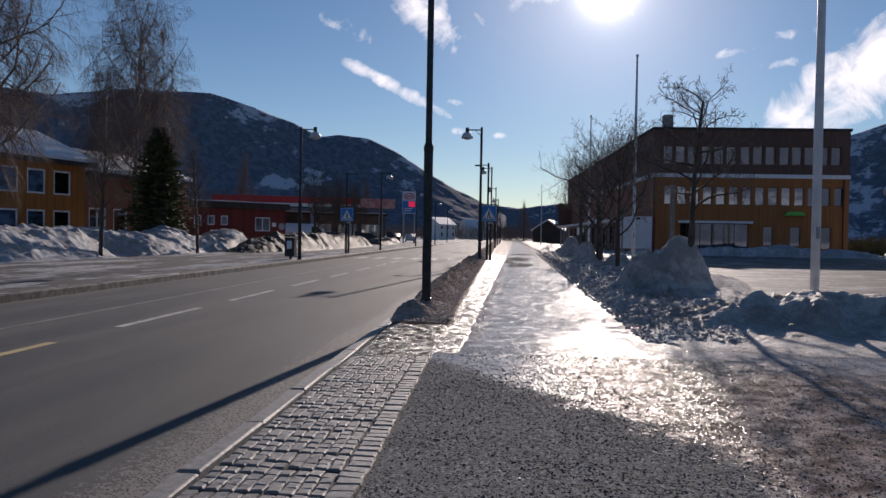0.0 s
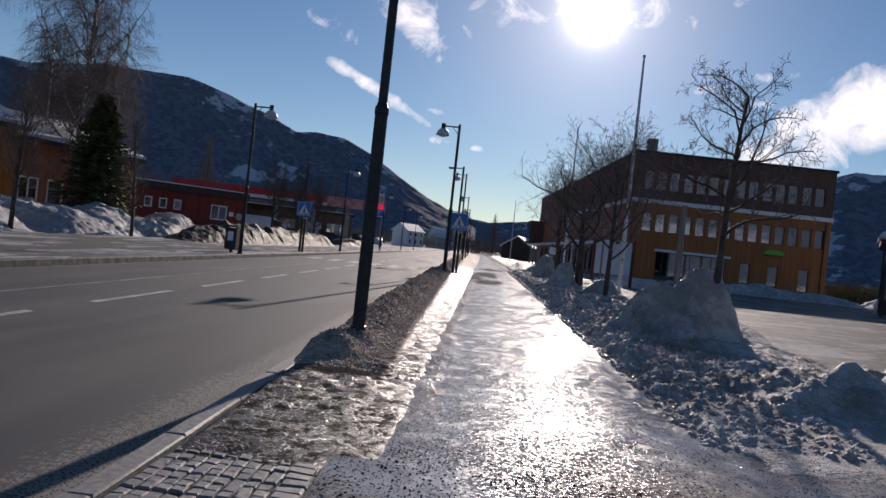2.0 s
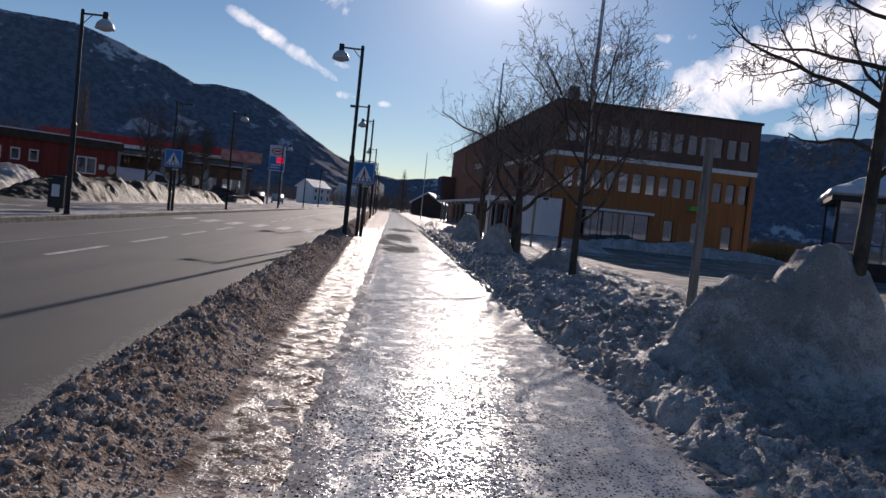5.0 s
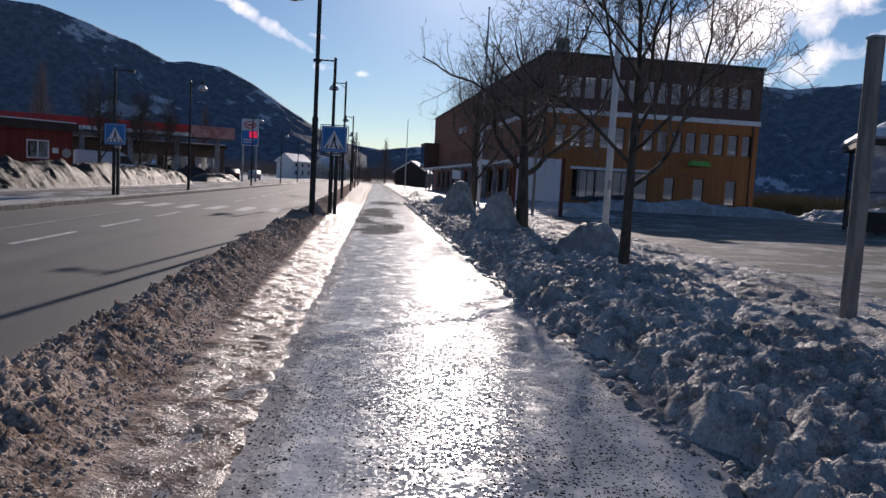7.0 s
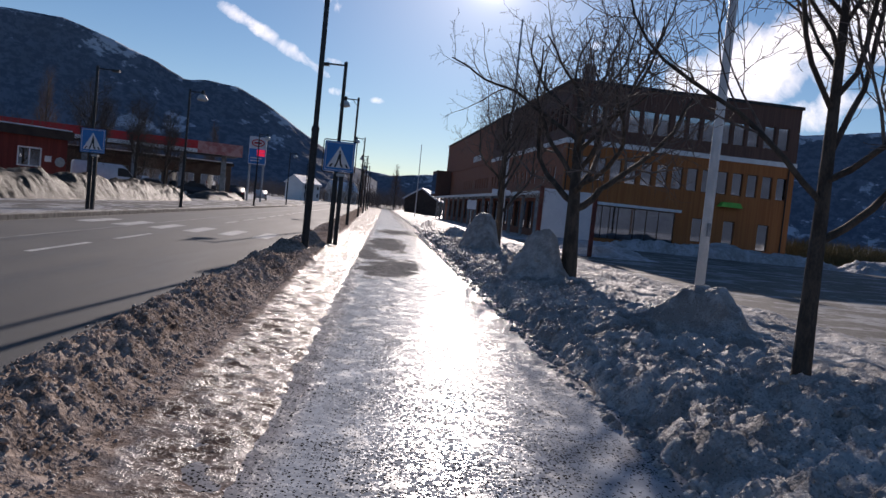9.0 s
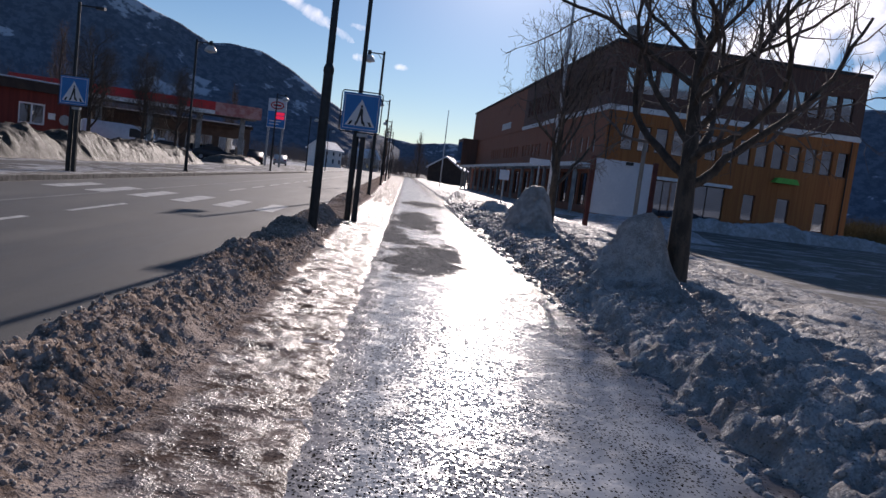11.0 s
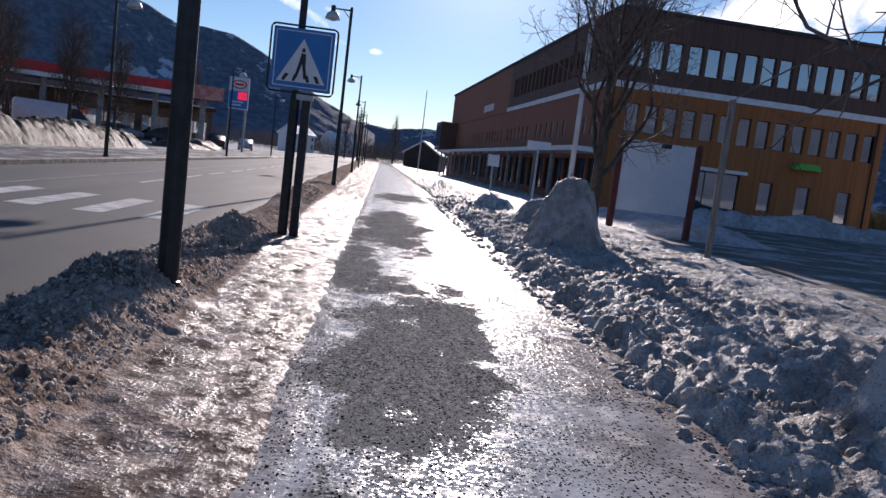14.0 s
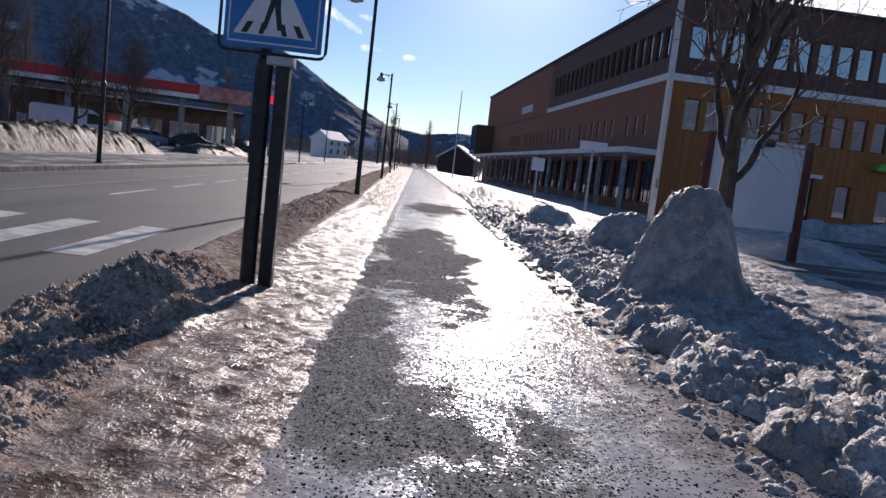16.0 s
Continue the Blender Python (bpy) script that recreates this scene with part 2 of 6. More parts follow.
def snow_material(name, clean, dirt, brown, amount, rough=0.62):
    """Old snow: grit and dirt soaked into it, more in the hollows of its own relief."""
    k = Mat(name, rough, 0.0, 0.45)
    n1, n2, n3 = k.noise(1.1, 5), k.noise(6.5, 6, 0.62), k.noise(55, 3)
    f = k.step(k.math("ADD", k.math("MULTIPLY", n1, 0.45), k.math("ADD", k.math("MULTIPLY", n2, 0.4), k.math("MULTIPLY", n3, 0.3))), amount - 0.055, amount + 0.085)
    c = k.mix(f, clean, dirt)
    c = k.mix(k.math("MULTIPLY", k.step(k.noise(2.7, 5), 0.5, 0.7), 0.7), c, brown)
    specks = k.math("LESS_THAN", k.voronoi(38), 0.2)
    c = k.mix(k.math("MULTIPLY", specks, 0.55), c, (0.05, 0.045, 0.04))
    crumb = k.noise(22, 4, 0.65)
    h = k.math("ADD", k.math("ADD", k.math("MULTIPLY", n2, 0.5), k.math("MULTIPLY", crumb, 1.0)), k.math("MULTIPLY", n3, 0.35))
    b = k.set(c, k.span(n3, 0.3, 0.7, rough - 0.2, rough + 0.15), h, 0.85, 0.045, spec=0.1)
    k.b.inputs["Subsurface Weight"].default_value = 0.0
    return b


def berm_material():
    """Crumbly brown-grey snow on the ridge; where the attribute 'slope' rises, melted and refrozen into glazed brown ice."""
    k = Mat("brown_grit_snow", 0.8)
    slope = k.step(k.math("ADD", k.attr("slope"), k.math("MULTIPLY", k.math("SUBTRACT", k.noise(5, 5, 0.65), 0.5), 0.9)), 0.35, 0.65)
    n1, n2, n3 = k.noise(1.6, 5), k.noise(14, 5, 0.65), k.noise(60, 3, 0.6)
    f = k.step(k.math("ADD", k.math("MULTIPLY", n1, 0.3), k.math("ADD", k.math("MULTIPLY", n2, 0.45), k.math("MULTIPLY", n3, 0.25))), 0.40, 0.60)
    dry = k.mix(f, (0.17, 0.125, 0.10), (0.58, 0.47, 0.40))
    dry = k.mix(k.math("MULTIPLY", k.step(k.noise(3.1, 5), 0.52, 0.72), 0.6), dry, (0.15, 0.105, 0.08))
    ripple, fine = k.noise(9, 5, 0.6), k.noise(42, 4, 0.65)
    ice = k.mix(k.step(k.noise(3.0, 6, 0.62), 0.38, 0.62), (0.115, 0.083, 0.069), (0.31, 0.252, 0.222))
    ice = k.mix(k.math("MULTIPLY", k.math("LESS_THAN", k.voronoi(36), 0.22), 0.7), ice, (0.03, 0.025, 0.022))
    c = k.mix(slope, dry, ice)
    # near-black start of the berm: real soil, plus the pile's shade painted in
    soil_shade = k.step(k.math("ADD", k.attr("dirt"), k.math("MULTIPLY", k.math("SUBTRACT", k.noise(2.6, 6, 0.65), 0.5), 1.3)), 0.3, 0.7)
    c = k.mix(k.math("MULTIPLY", soil_shade, 0.9), c, k.mix(k.step(n3, 0.4, 0.6), (0.018, 0.016, 0.015), (0.085, 0.076, 0.07)))
    h_dry = k.math("ADD", k.math("MULTIPLY", n2, 1.6), k.math("MULTIPLY", n3, 1.1))
    h_ice = k.math("ADD", k.math("MULTIPLY", ripple, 1.5), k.math("MULTIPLY", fine, 0.8))
    h = k.math("ADD", k.math("MULTIPLY", h_dry, k.math("SUBTRACT", 1.0, slope)), k.math("MULTIPLY", h_ice, slope))
    glaze = k.step(k.math("ADD", k.math("MULTIPLY", ripple, 0.5), k.math("MULTIPLY", fine, 0.5)), 0.47, 0.55)
    r = k.math("ADD", k.math("MULTIPLY", k.math("SUBTRACT", 1.0, slope), 0.85), k.math("MULTIPLY", slope, k.span(glaze, 0, 1, 0.52, 0.27)))
    sp = k.math("MULTIPLY", slope, k.span(glaze, 0, 1, 0.0, 0.22))
    return k.set(c, r, h, 0.8, 0.018, spec=sp)


def mountain_material():
    k = Mat("hazy_wooded_mountainside", 0.95, 0, 0.1)
    mp = (1.0, 1.0, 0.6)
    trees = k.noise(0.09, 6, 0.7, stretch=mp)
    patch = k.noise(0.0065, 7, 0.62, stretch=(1, 1, 1.6))
    # forest tones raised and blued: aerial haze is put into the base colour
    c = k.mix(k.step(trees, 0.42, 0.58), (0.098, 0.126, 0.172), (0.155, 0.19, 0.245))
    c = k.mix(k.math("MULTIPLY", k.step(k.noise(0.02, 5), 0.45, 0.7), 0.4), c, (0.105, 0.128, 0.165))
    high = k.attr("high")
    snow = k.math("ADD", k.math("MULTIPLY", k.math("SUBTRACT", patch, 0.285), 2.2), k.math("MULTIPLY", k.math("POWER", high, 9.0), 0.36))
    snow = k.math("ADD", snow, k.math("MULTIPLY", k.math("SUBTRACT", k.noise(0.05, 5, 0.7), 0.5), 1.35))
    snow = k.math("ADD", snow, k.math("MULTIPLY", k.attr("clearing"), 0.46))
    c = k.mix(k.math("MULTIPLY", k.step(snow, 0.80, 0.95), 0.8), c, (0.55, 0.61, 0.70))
    return k.set(c, None, k.math("ADD", trees, k.math("MULTIPLY", k.noise(0.3, 3, 0.6), 0.4)), 0.6, 4.0)


def glass_material(name, tint, gloss=0.3):
    m = bpy.data.materials.new(name)
    m.use_nodes = True
    N, L = m.node_tree.nodes, m.node_tree.links
    out = N["Material Output"]
    N.remove(N["Principled BSDF"])
    g, t, mx = N.new("ShaderNodeBsdfGlossy"), N.new("ShaderNodeBsdfTransparent"), N.new("ShaderNodeMixShader")
    g.inputs["Roughness"].default_value = 0.03
    g.inputs["Color"].default_value = (0.92, 0.95, 1.0, 1)
    t.inputs["Color"].default_value = (*tint, 1)
    fr, ad = N.new("ShaderNodeFresnel"), N.new("ShaderNodeMath")
    fr.inputs["IOR"].default_value = 1.5
    ad.operation, ad.use_clamp = "ADD", True
    ad.inputs[1].default_value = gloss - 0.05
    L.new(fr.outputs[0], ad.inputs[0])
    L.new(ad.outputs[0], mx.inputs[0])
    L.new(t.outputs[0], mx.inputs[1])
    L.new(g.outputs[0], mx.inputs[2])
    L.new(mx.outputs[0], out.inputs[0])
    return m


ASPHALT, PATH = asphalt_material(), path_material()
SNOW_BANK = snow_material("dirty_ploughed_snow", (0.62, 0.595, 0.57), (0.37, 0.343, 0.32), (0.25, 0.22, 0.198), 0.55)
SNOW_BERM = berm_material()
SNOW_CRUMB = simple("brown_snow_crumbs", (0.30, 0.225, 0.18), (0.56, 0.47, 0.40), 18, 0.7, bump=0.6, dist=0.006)
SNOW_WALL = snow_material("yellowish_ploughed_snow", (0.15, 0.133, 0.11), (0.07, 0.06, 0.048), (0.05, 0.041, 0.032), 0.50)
SNOW_FIELD = snow_material("old_field_snow", (0.56, 0.575, 0.61), (0.35, 0.35, 0.35), (0.27, 0.25, 0.235), 0.55)
SNOW_ROOF = simple("roof_snow", (0.78, 0.80, 0.83), (0.66, 0.67, 0.70), 1.5, 0.6, bump=0.4, dist=0.05)


def patchy(name, a, b, ice, cover, stretch, rough):
    """Gritted ground with shreds of ice and packed snow lying on it, drawn out along the road."""
    k = Mat(name, rough, 0, 0.25)
    fine, mid = k.noise(60, 3), k.noise(5, 5)
    c = k.mix(k.step(k.math("ADD", k.math("MULTIPLY", fine, 0.6), k.math("MULTIPLY", mid, 0.4)), 0.43, 0.57), a, b)
    shred = k.math("ADD", k.math("MULTIPLY", k.noise(0.8, 6, 0.65, stretch=stretch), 0.75), k.math("MULTIPLY", k.noise(4.5, 5, 0.6, stretch=stretch), 0.25))
    c = k.mix(k.math("MULTIPLY", k.step(shred, cover, cover + 0.035), 0.9), c, k.mix(k.step(mid, 0.4, 0.6), ice, tuple(v * 0.6 for v in ice)))
    c = k.mix(k.math("MULTIPLY", k.math("LESS_THAN", k.voronoi(30), 0.22), 0.7), c, (0.03, 0.028, 0.026))
    return k.set(c, k.span(fine, 0.3, 0.7, rough - 0.1, rough + 0.1), k.math("ADD", fine, mid), 0.6, 0.02)


LOT = patchy("gritted_ice", (0.085, 0.078, 0.068), (0.16, 0.148, 0.132), (0.42, 0.42, 0.42), 0.515, (0.5, 1.0, 1.0), 0.75)
WALK_ASPHALT = patchy("gritted_pavement", (0.075, 0.07, 0.066), (0.14, 0.132, 0.124), (0.46, 0.46, 0.47), 0.50, (1.0, 0.22, 1.0), 0.75)
DIRTY_KERB = simple("dirty_kerb_granite", (0.045, 0.042, 0.039), (0.14, 0.133, 0.126), 5, 0.8, bump=0.5, dist=0.01)
GRAVEL = simple("gritting_gravel", (0.015, 0.015, 0.016), (0.25, 0.243, 0.237), 45, 0.8, bump=0.4, dist=0.003)
MORTAR = simple("gritty_joint", (0.018, 0.017, 0.016), (0.05, 0.047, 0.044), 20, 0.9, bump=0.6)
ROADPAINT = simple("worn_road_paint", (0.28, 0.28, 0.275), (0.55, 0.55, 0.53), 3.0, 0.7)
OLDPAINT = simple("worn_out_edge_paint", (0.10, 0.10, 0.10), (0.24, 0.24, 0.235), 4.0, 0.75, stretch=(1, 0.3, 1))
YELLOWPAINT = simple("worn_yellow_paint", (0.42, 0.31, 0.14), (0.55, 0.43, 0.22), 3.0, 0.7)
STEEL_DARK = simple("dark_painted_steel", (0.012, 0.014, 0.016), (0.028, 0.03, 0.032), 9, 0.38, 0.2, 0.15)
STEEL_GREY = simple("galvanised_steel", (0.28, 0.29, 0.30), (0.42, 0.43, 0.44), 8, 0.45, 0.6, 0.1)
POLE_WHITE = simple("white_pole_paint", (0.62, 0.63, 0.64), (0.74, 0.74, 0.74), 5, 0.4, 0, 0.1)
WOOD_GREY = simple("weathered_post_wood", (0.16, 0.15, 0.14), (0.27, 0.25, 0.23), 5, 0.8, stretch=(6, 6, 0.6))
LAMP_WHITE = simple("lamp_shade_enamel", (0.50, 0.52, 0.52), (0.62, 0.63, 0.62), 6, 0.4)
SIGN_BLUE = simple("sign_blue_film", (0.008, 0.18, 0.48), (0.012, 0.21, 0.54), 4, 0.4, bump=0.03)
SIGN_WHITE = simple("sign_white_film", (0.72, 0.73, 0.73), (0.80, 0.80, 0.80), 4, 0.4, bump=0.03)
SIGN_BLACK = simple("sign_black_film", (0.012, 0.012, 0.013), (0.02, 0.02, 0.02), 4, 0.45, bump=0.03)
SIGN_BACK = simple("sign_aluminium", (0.35, 0.36, 0.37), (0.45, 0.46, 0.47), 7, 0.45, 0.7, 0.05)
BARK = simple("rowan_bark", (0.045, 0.035, 0.028), (0.11, 0.085, 0.065), 9, 0.88, bump=0.8, dist=0.012, stretch=(1, 1, 0.4))
TWIG = simple("twig_bark", (0.09, 0.068, 0.058), (0.20, 0.155, 0.13), 8, 0.85)
BIRCH_BARK = simple("birch_bark", (0.12, 0.105, 0.095), (0.32, 0.29, 0.27), 5, 0.8, bump=0.5, stretch=(1, 1, 3))
BIRCH_TWIG = simple("birch_twig", (0.11, 0.07, 0.055), (0.20, 0.135, 0.105), 8, 0.85)
NEEDLE = simple("spruce_needles", (0.045, 0.055, 0.02), (0.13, 0.13, 0.05), 2, 0.8)
CLAD_ORANGE = simple("ochre_wood_cladding", (0.33, 0.105, 0.028), (0.42, 0.15, 0.042), 1.2, 0.75, bump=0.5, dist=0.02, stretch=(7, 7, 0.15))
CLAD_BROWN = simple("dark_brown_cladding", (0.10, 0.051, 0.038), (0.15, 0.077, 0.056), 1.2, 0.75, bump=0.5, dist=0.02, stretch=(7, 7, 0.15))
CLAD_RUST = simple("rust_red_cladding", (0.25, 0.088, 0.046), (0.33, 0.12, 0.062), 1.2, 0.75, bump=0.5, dist=0.02, stretch=(7, 7, 0.15))
CLAD_YELLOW = simple("yellow_ochre_boards", (0.36, 0.115, 0.02), (0.45, 0.16, 0.03), 1.0, 0.75, bump=0.5, dist=0.02, stretch=(6, 6, 0.15))
CLAD_RED = simple("falu_red_boards", (0.15, 0.025, 0.018), (0.22, 0.038, 0.027), 1.0, 0.8, bump=0.5, dist=0.02, stretch=(6, 6, 0.15))
BOARD_DARK = simple("dark_brown_fascia", (0.035, 0.022, 0.018), (0.06, 0.04, 0.03), 2, 0.7)
WHITE_PAINT = simple("white_trim_paint", (0.66, 0.66, 0.66), (0.80, 0.80, 0.79), 3, 0.5, bump=0.1)
WHITE_BOARD = simple("white_sheet_board", (0.60, 0.63, 0.68), (0.68, 0.70, 0.74), 1.5, 0.5, bump=0.05)
CONCRETE = simple("grey_concrete", (0.22, 0.22, 0.21), (0.34, 0.33, 0.32), 3, 0.85)
ROOF_FELT = simple("roof_felt", (0.03, 0.03, 0.032), (0.06, 0.06, 0.06), 3, 0.9)
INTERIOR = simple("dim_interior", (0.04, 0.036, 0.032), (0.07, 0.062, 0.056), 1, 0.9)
RED_PAINT = simple("bright_red_fascia", (0.50, 0.012, 0.018), (0.60, 0.02, 0.025), 2, 0.45, bump=0.05)
GREEN_PAINT = simple("green_awning_cloth", (0.08, 0.42, 0.06), (0.11, 0.52, 0.08), 3, 0.6)
RUBBER = simple("tyre_rubber", (0.012, 0.012, 0.012), (0.025, 0.025, 0.025), 20, 0.85)
CAR_WHITE = simple("white_car_paint", (0.62, 0.62, 0.62), (0.70, 0.70, 0.70), 3, 0.5, bump=0.02)
CAR_DARK = simple("dark_car_paint", (0.02, 0.022, 0.028), (0.03, 0.032, 0.04), 3, 0.5, bump=0.02)
CAR_SILVER = simple("silver_car_paint", (0.30, 0.31, 0.33), (0.36, 0.37, 0.39), 3, 0.25, 0.5, bump=0.02)
HEDGE = simple("withered_scrub", (0.10, 0.08, 0.035), (0.24, 0.18, 0.08), 4, 0.9)
PANE = glass_material("window_glass", (0.35, 0.38, 0.42), 0.34)
PANE_CLEAR = glass_material("clear_glass", (0.75, 0.8, 0.82), 0.12)
MOUNTAIN = mountain_material()

# ---- building blocks ----


def mesh_of(name, bm, material, smooth=False):
    me = bpy.data.meshes.new(name)
    bm.to_mesh(me)
    bm.free()
    me.materials.append(material)
    if smooth:
        me.shade_smooth()
    return me


def part(name, bm, material, parent=None, label="", smooth=False):
    """Links a bmesh as one mesh object, under a thing or a part where one is given."""
    ob = new(name, mesh_of(name, bm, material, smooth))
    if parent:
        ob.parent = parent
    return tagged(ob, label)


def sheet(name, verts, faces, material, parent=None, smooth=True, label=""):
    me = bpy.data.meshes.new(name)
    me.from_pydata(verts, [], faces)
    me.materials.append(material)
    if smooth:
        me.shade_smooth()
    ob = new(name, me)
    if parent:
        ob.parent = parent
    return tagged(ob, label)


def thing(name, m, label, category, group="", kind=""):
    ob = new(name)
    ob.empty_display_size = 0.2
    ob.matrix_world = m
    return tagged(ob, label, category, group, kind)


def box(bm, x0, x1, y0, y1, z0, z1, bevel=0.0):
    r = bmesh.ops.create_cube(bm, size=1.0)
    vs = r["verts"]
    for v in vs:
        v.co = Vector(((x0 + x1) / 2 + v.co.x * (x1 - x0), (y0 + y1) / 2 + v.co.y * (y1 - y0), (z0 + z1) / 2 + v.co.z * (z1 - z0)))
    if bevel:
        es = list({e for v in vs for e in v.link_edges})
        bmesh.ops.bevel(bm, geom=es, offset=bevel, segments=2, affect="EDGES", profile=0.6)
    return bm


def boxes(*rows, bevel=0.0):
    bm = bmesh.new()
    for r in rows:
        box(bm, *r, bevel=bevel)
    return bm


def tube(bm, path, radii, sides=10, cap=True):
    """A swept tube along points."""
    rings = []
    n = len(path)
    ref = Vector((0.31, 0.17, 0.93))
    for i, p in enumerate(path):
        p = Vector(p)
        d = (Vector(path[min(i + 1, n - 1)]) - Vector(path[max(i - 1, 0)])).normalized()
        a = d.cross(ref if abs(d.dot(ref)) < 0.95 else Vector((1, 0, 0))).normalized()
        b = d.cross(a)
        r = radii[i] if isinstance(radii, (list, tuple)) else radii
        rings.append([bm.verts.new(p + a * (r * math.cos(2 * math.pi * j / sides)) + b * (r * math.sin(2 * math.pi * j / sides))) for j in range(sides)])
    for q, s in zip(rings, rings[1:]):
        for j in range(sides):
            bm.faces.new((q[j], q[(j + 1) % sides], s[(j + 1) % sides], s[j]))
    if cap:
        bm.faces.new(rings[0][::-1])
        bm.faces.new(rings[-1])
    return bm


def lathe(bm, profile, sides=20, centre=(0, 0, 0)):
    cx, cy, cz = centre
    rings = [[bm.verts.new((cx + r * math.cos(2 * math.pi * j / sides), cy + r * math.sin(2 * math.pi * j / sides), cz + z)) for j in range(sides)] for r, z in profile]
    for q, s in zip(rings, rings[1:]):
        for j in range(sides):
            bm.faces.new((q[j], q[(j + 1) % sides], s[(j + 1) % sides], s[j]))
    return bm


def prism(bm, outline, y0, y1):
    """An outline in x and z, drawn out along y."""
    a = [bm.verts.new((x, y0, z)) for x, z in outline]
    b = [bm.verts.new((x, y1, z)) for x, z in outline]
    n = len(outline)
    for i in range(n):
        bm.faces.new((a[i], b[i], b[(i + 1) % n], a[(i + 1) % n]))
    bm.faces.new(a[::-1])
    bm.faces.new(b)
    bmesh.ops.recalc_face_normals(bm, faces=bm.faces)
    return bm


def holed_wall(width, z0, z1, holes, thick):
    """A wall along x from 0 to width, its face at y = 0 and its back at y = thick, with openings (x0, x1, z0, z1) right through it."""
    bm = bmesh.new()
    xs = sorted({0.0, width, *(v for h in holes for v in h[:2])})
    zs = sorted({z0, z1, *(v for h in holes for v in h[2:])})
    solid = {}
    for i in range(len(xs) - 1):
        for j in range(len(zs) - 1):
            cx, cz = (xs[i] + xs[i + 1]) / 2, (zs[j] + zs[j + 1]) / 2
            solid[i, j] = not any(h[0] < cx < h[1] and h[2] < cz < h[3] for h in holes)

    def quad(*pts):
        bm.faces.new([bm.verts.new(p) for p in pts])

    for (i, j), s in solid.items():
        if not s:
            continue
        a, b, c, d = xs[i], xs[i + 1], zs[j], zs[j + 1]
        quad((a, 0, c), (b, 0, c), (b, 0, d), (a, 0, d))
        quad((b, thick, c), (a, thick, c), (a, thick, d), (b, thick, d))
        if not solid.get((i - 1, j)):
            quad((a, thick, c), (a, 0, c), (a, 0, d), (a, thick, d))
        if not solid.get((i + 1, j)):
            quad((b, 0, c), (b, thick, c), (b, thick, d), (b, 0, d))
        if not solid.get((i, j - 1)):
            quad((a, thick, c), (b, thick, c), (b, 0, c), (a, 0, c))
        if not solid.get((i, j + 1)):
            quad((a, 0, d), (b, 0, d), (b, thick, d), (a, thick, d))
    bmesh.ops.remove_doubles(bm, verts=bm.verts, dist=0.0005)
    return bm


def window(parent, m, x0, x1, z0, z1, y=0.08, frame_w=0.06, bars=(), material=None, glass=None):
    """A window set into an opening of a wall whose pose within its house is m."""
    material = material or WHITE_PAINT
    edges = [x0, *(x0 + (x1 - x0) * b for b in bars), x1]
    holes = []
    for i, (a, b) in enumerate(zip(edges, edges[1:])):
        holes.append((a - x0 + (frame_w if i == 0 else frame_w / 2), b - x0 - (frame_w if i == len(edges) - 2 else frame_w / 2), z0 + frame_w, z1 - frame_w))
    bm = holed_wall(x1 - x0, z0, z1, holes, 0.07)
    bm.transform(Matrix.Translation((x0, y, 0)))
    bm.transform(m)
    w = part("window", bm, material, parent)
    bm = boxes((x0 + frame_w * 0.6, x1 - frame_w * 0.6, y + 0.03, y + 0.042, z0 + frame_w * 0.6, z1 - frame_w * 0.6))
    bm.transform(m)
    part("pane", bm, glass or PANE, w)
    return w


def fbm(x, y, z=0.0, octaves=4, gain=0.5):
    s, a, f = 0.0, 1.0, 1.0
    for _ in range(octaves):
        s += a * noise.noise((x * f, y * f, z + 7.3 * f))
        a *= gain
        f *= 2.07
    return s


def smooth(a, b, x):
    t = min(1.0, max(0.0, (x - a) / (b - a)))
    return t * t * (3 - 2 * t)


def clods(x, y, f, seed):
    """Rounded lumps packed side by side, f of them to the metre."""
    d = noise.voronoi((x * f, y * f, seed))[0][0]
    return math.sqrt(max(0.0, 1 - (d / 0.8) ** 2))


# ---- the plan: lines along the road, by y ----


def road_right(y):
    return -1.60 - 0.042 * y


def road_left(y):
    return -8.25 - 0.042 * y


def path_left(y):
    return -0.56 - 0.022 * y - 0.0001 * max(0, y - 40) ** 1.5


def path_right(y):
    return 1.68 - 0.022 * y - 0.0001 * max(0, y - 40) ** 1.5


ROAD_Z, WALK_Z = -0.05, 0.07


def strip(name, left, right, ys, z, n, material, depth=0.0, warp=1.0):
    """A ribbon of ground between two lines, n quads wide, with skirts of that depth."""
    verts, faces = [], []
    for y in ys:
        a, b = left(y), right(y)
        for i in range(n + 1):
            x = a + (b - a) * (i / n) ** warp
            verts.append((x, y, z(x, y) if callable(z) else z))
    w = n + 1
    for j in range(len(ys) - 1):
        for i in range(n):
            k = j * w + i
            faces.append((k, k + 1, k + 1 + w, k + w))
    if depth:
        for i0 in (0, n):
            base = len(verts)
            for j in range(len(ys)):
                x, y, zz = verts[j * w + i0]
                verts.append((x, y, zz - depth))
            for j in range(len(ys) - 1):
                f = (j * w + i0, (j + 1) * w + i0, base + j + 1, base + j)
                faces.append(f if i0 == 0 else f[::-1])
    return sheet(name, verts, faces, material)


def steps(a, b, near, far_y, far):
    """Rows in y: fine up to far_y, then coarser and coarser."""
    ys, y, d = [], a, near
    while y < b:
        ys.append(y)
        if y > far_y:
            d = min(far, d * 1.06)
        y += d
    return ys + [b]

# ---- ground, road, footpath, snow ----


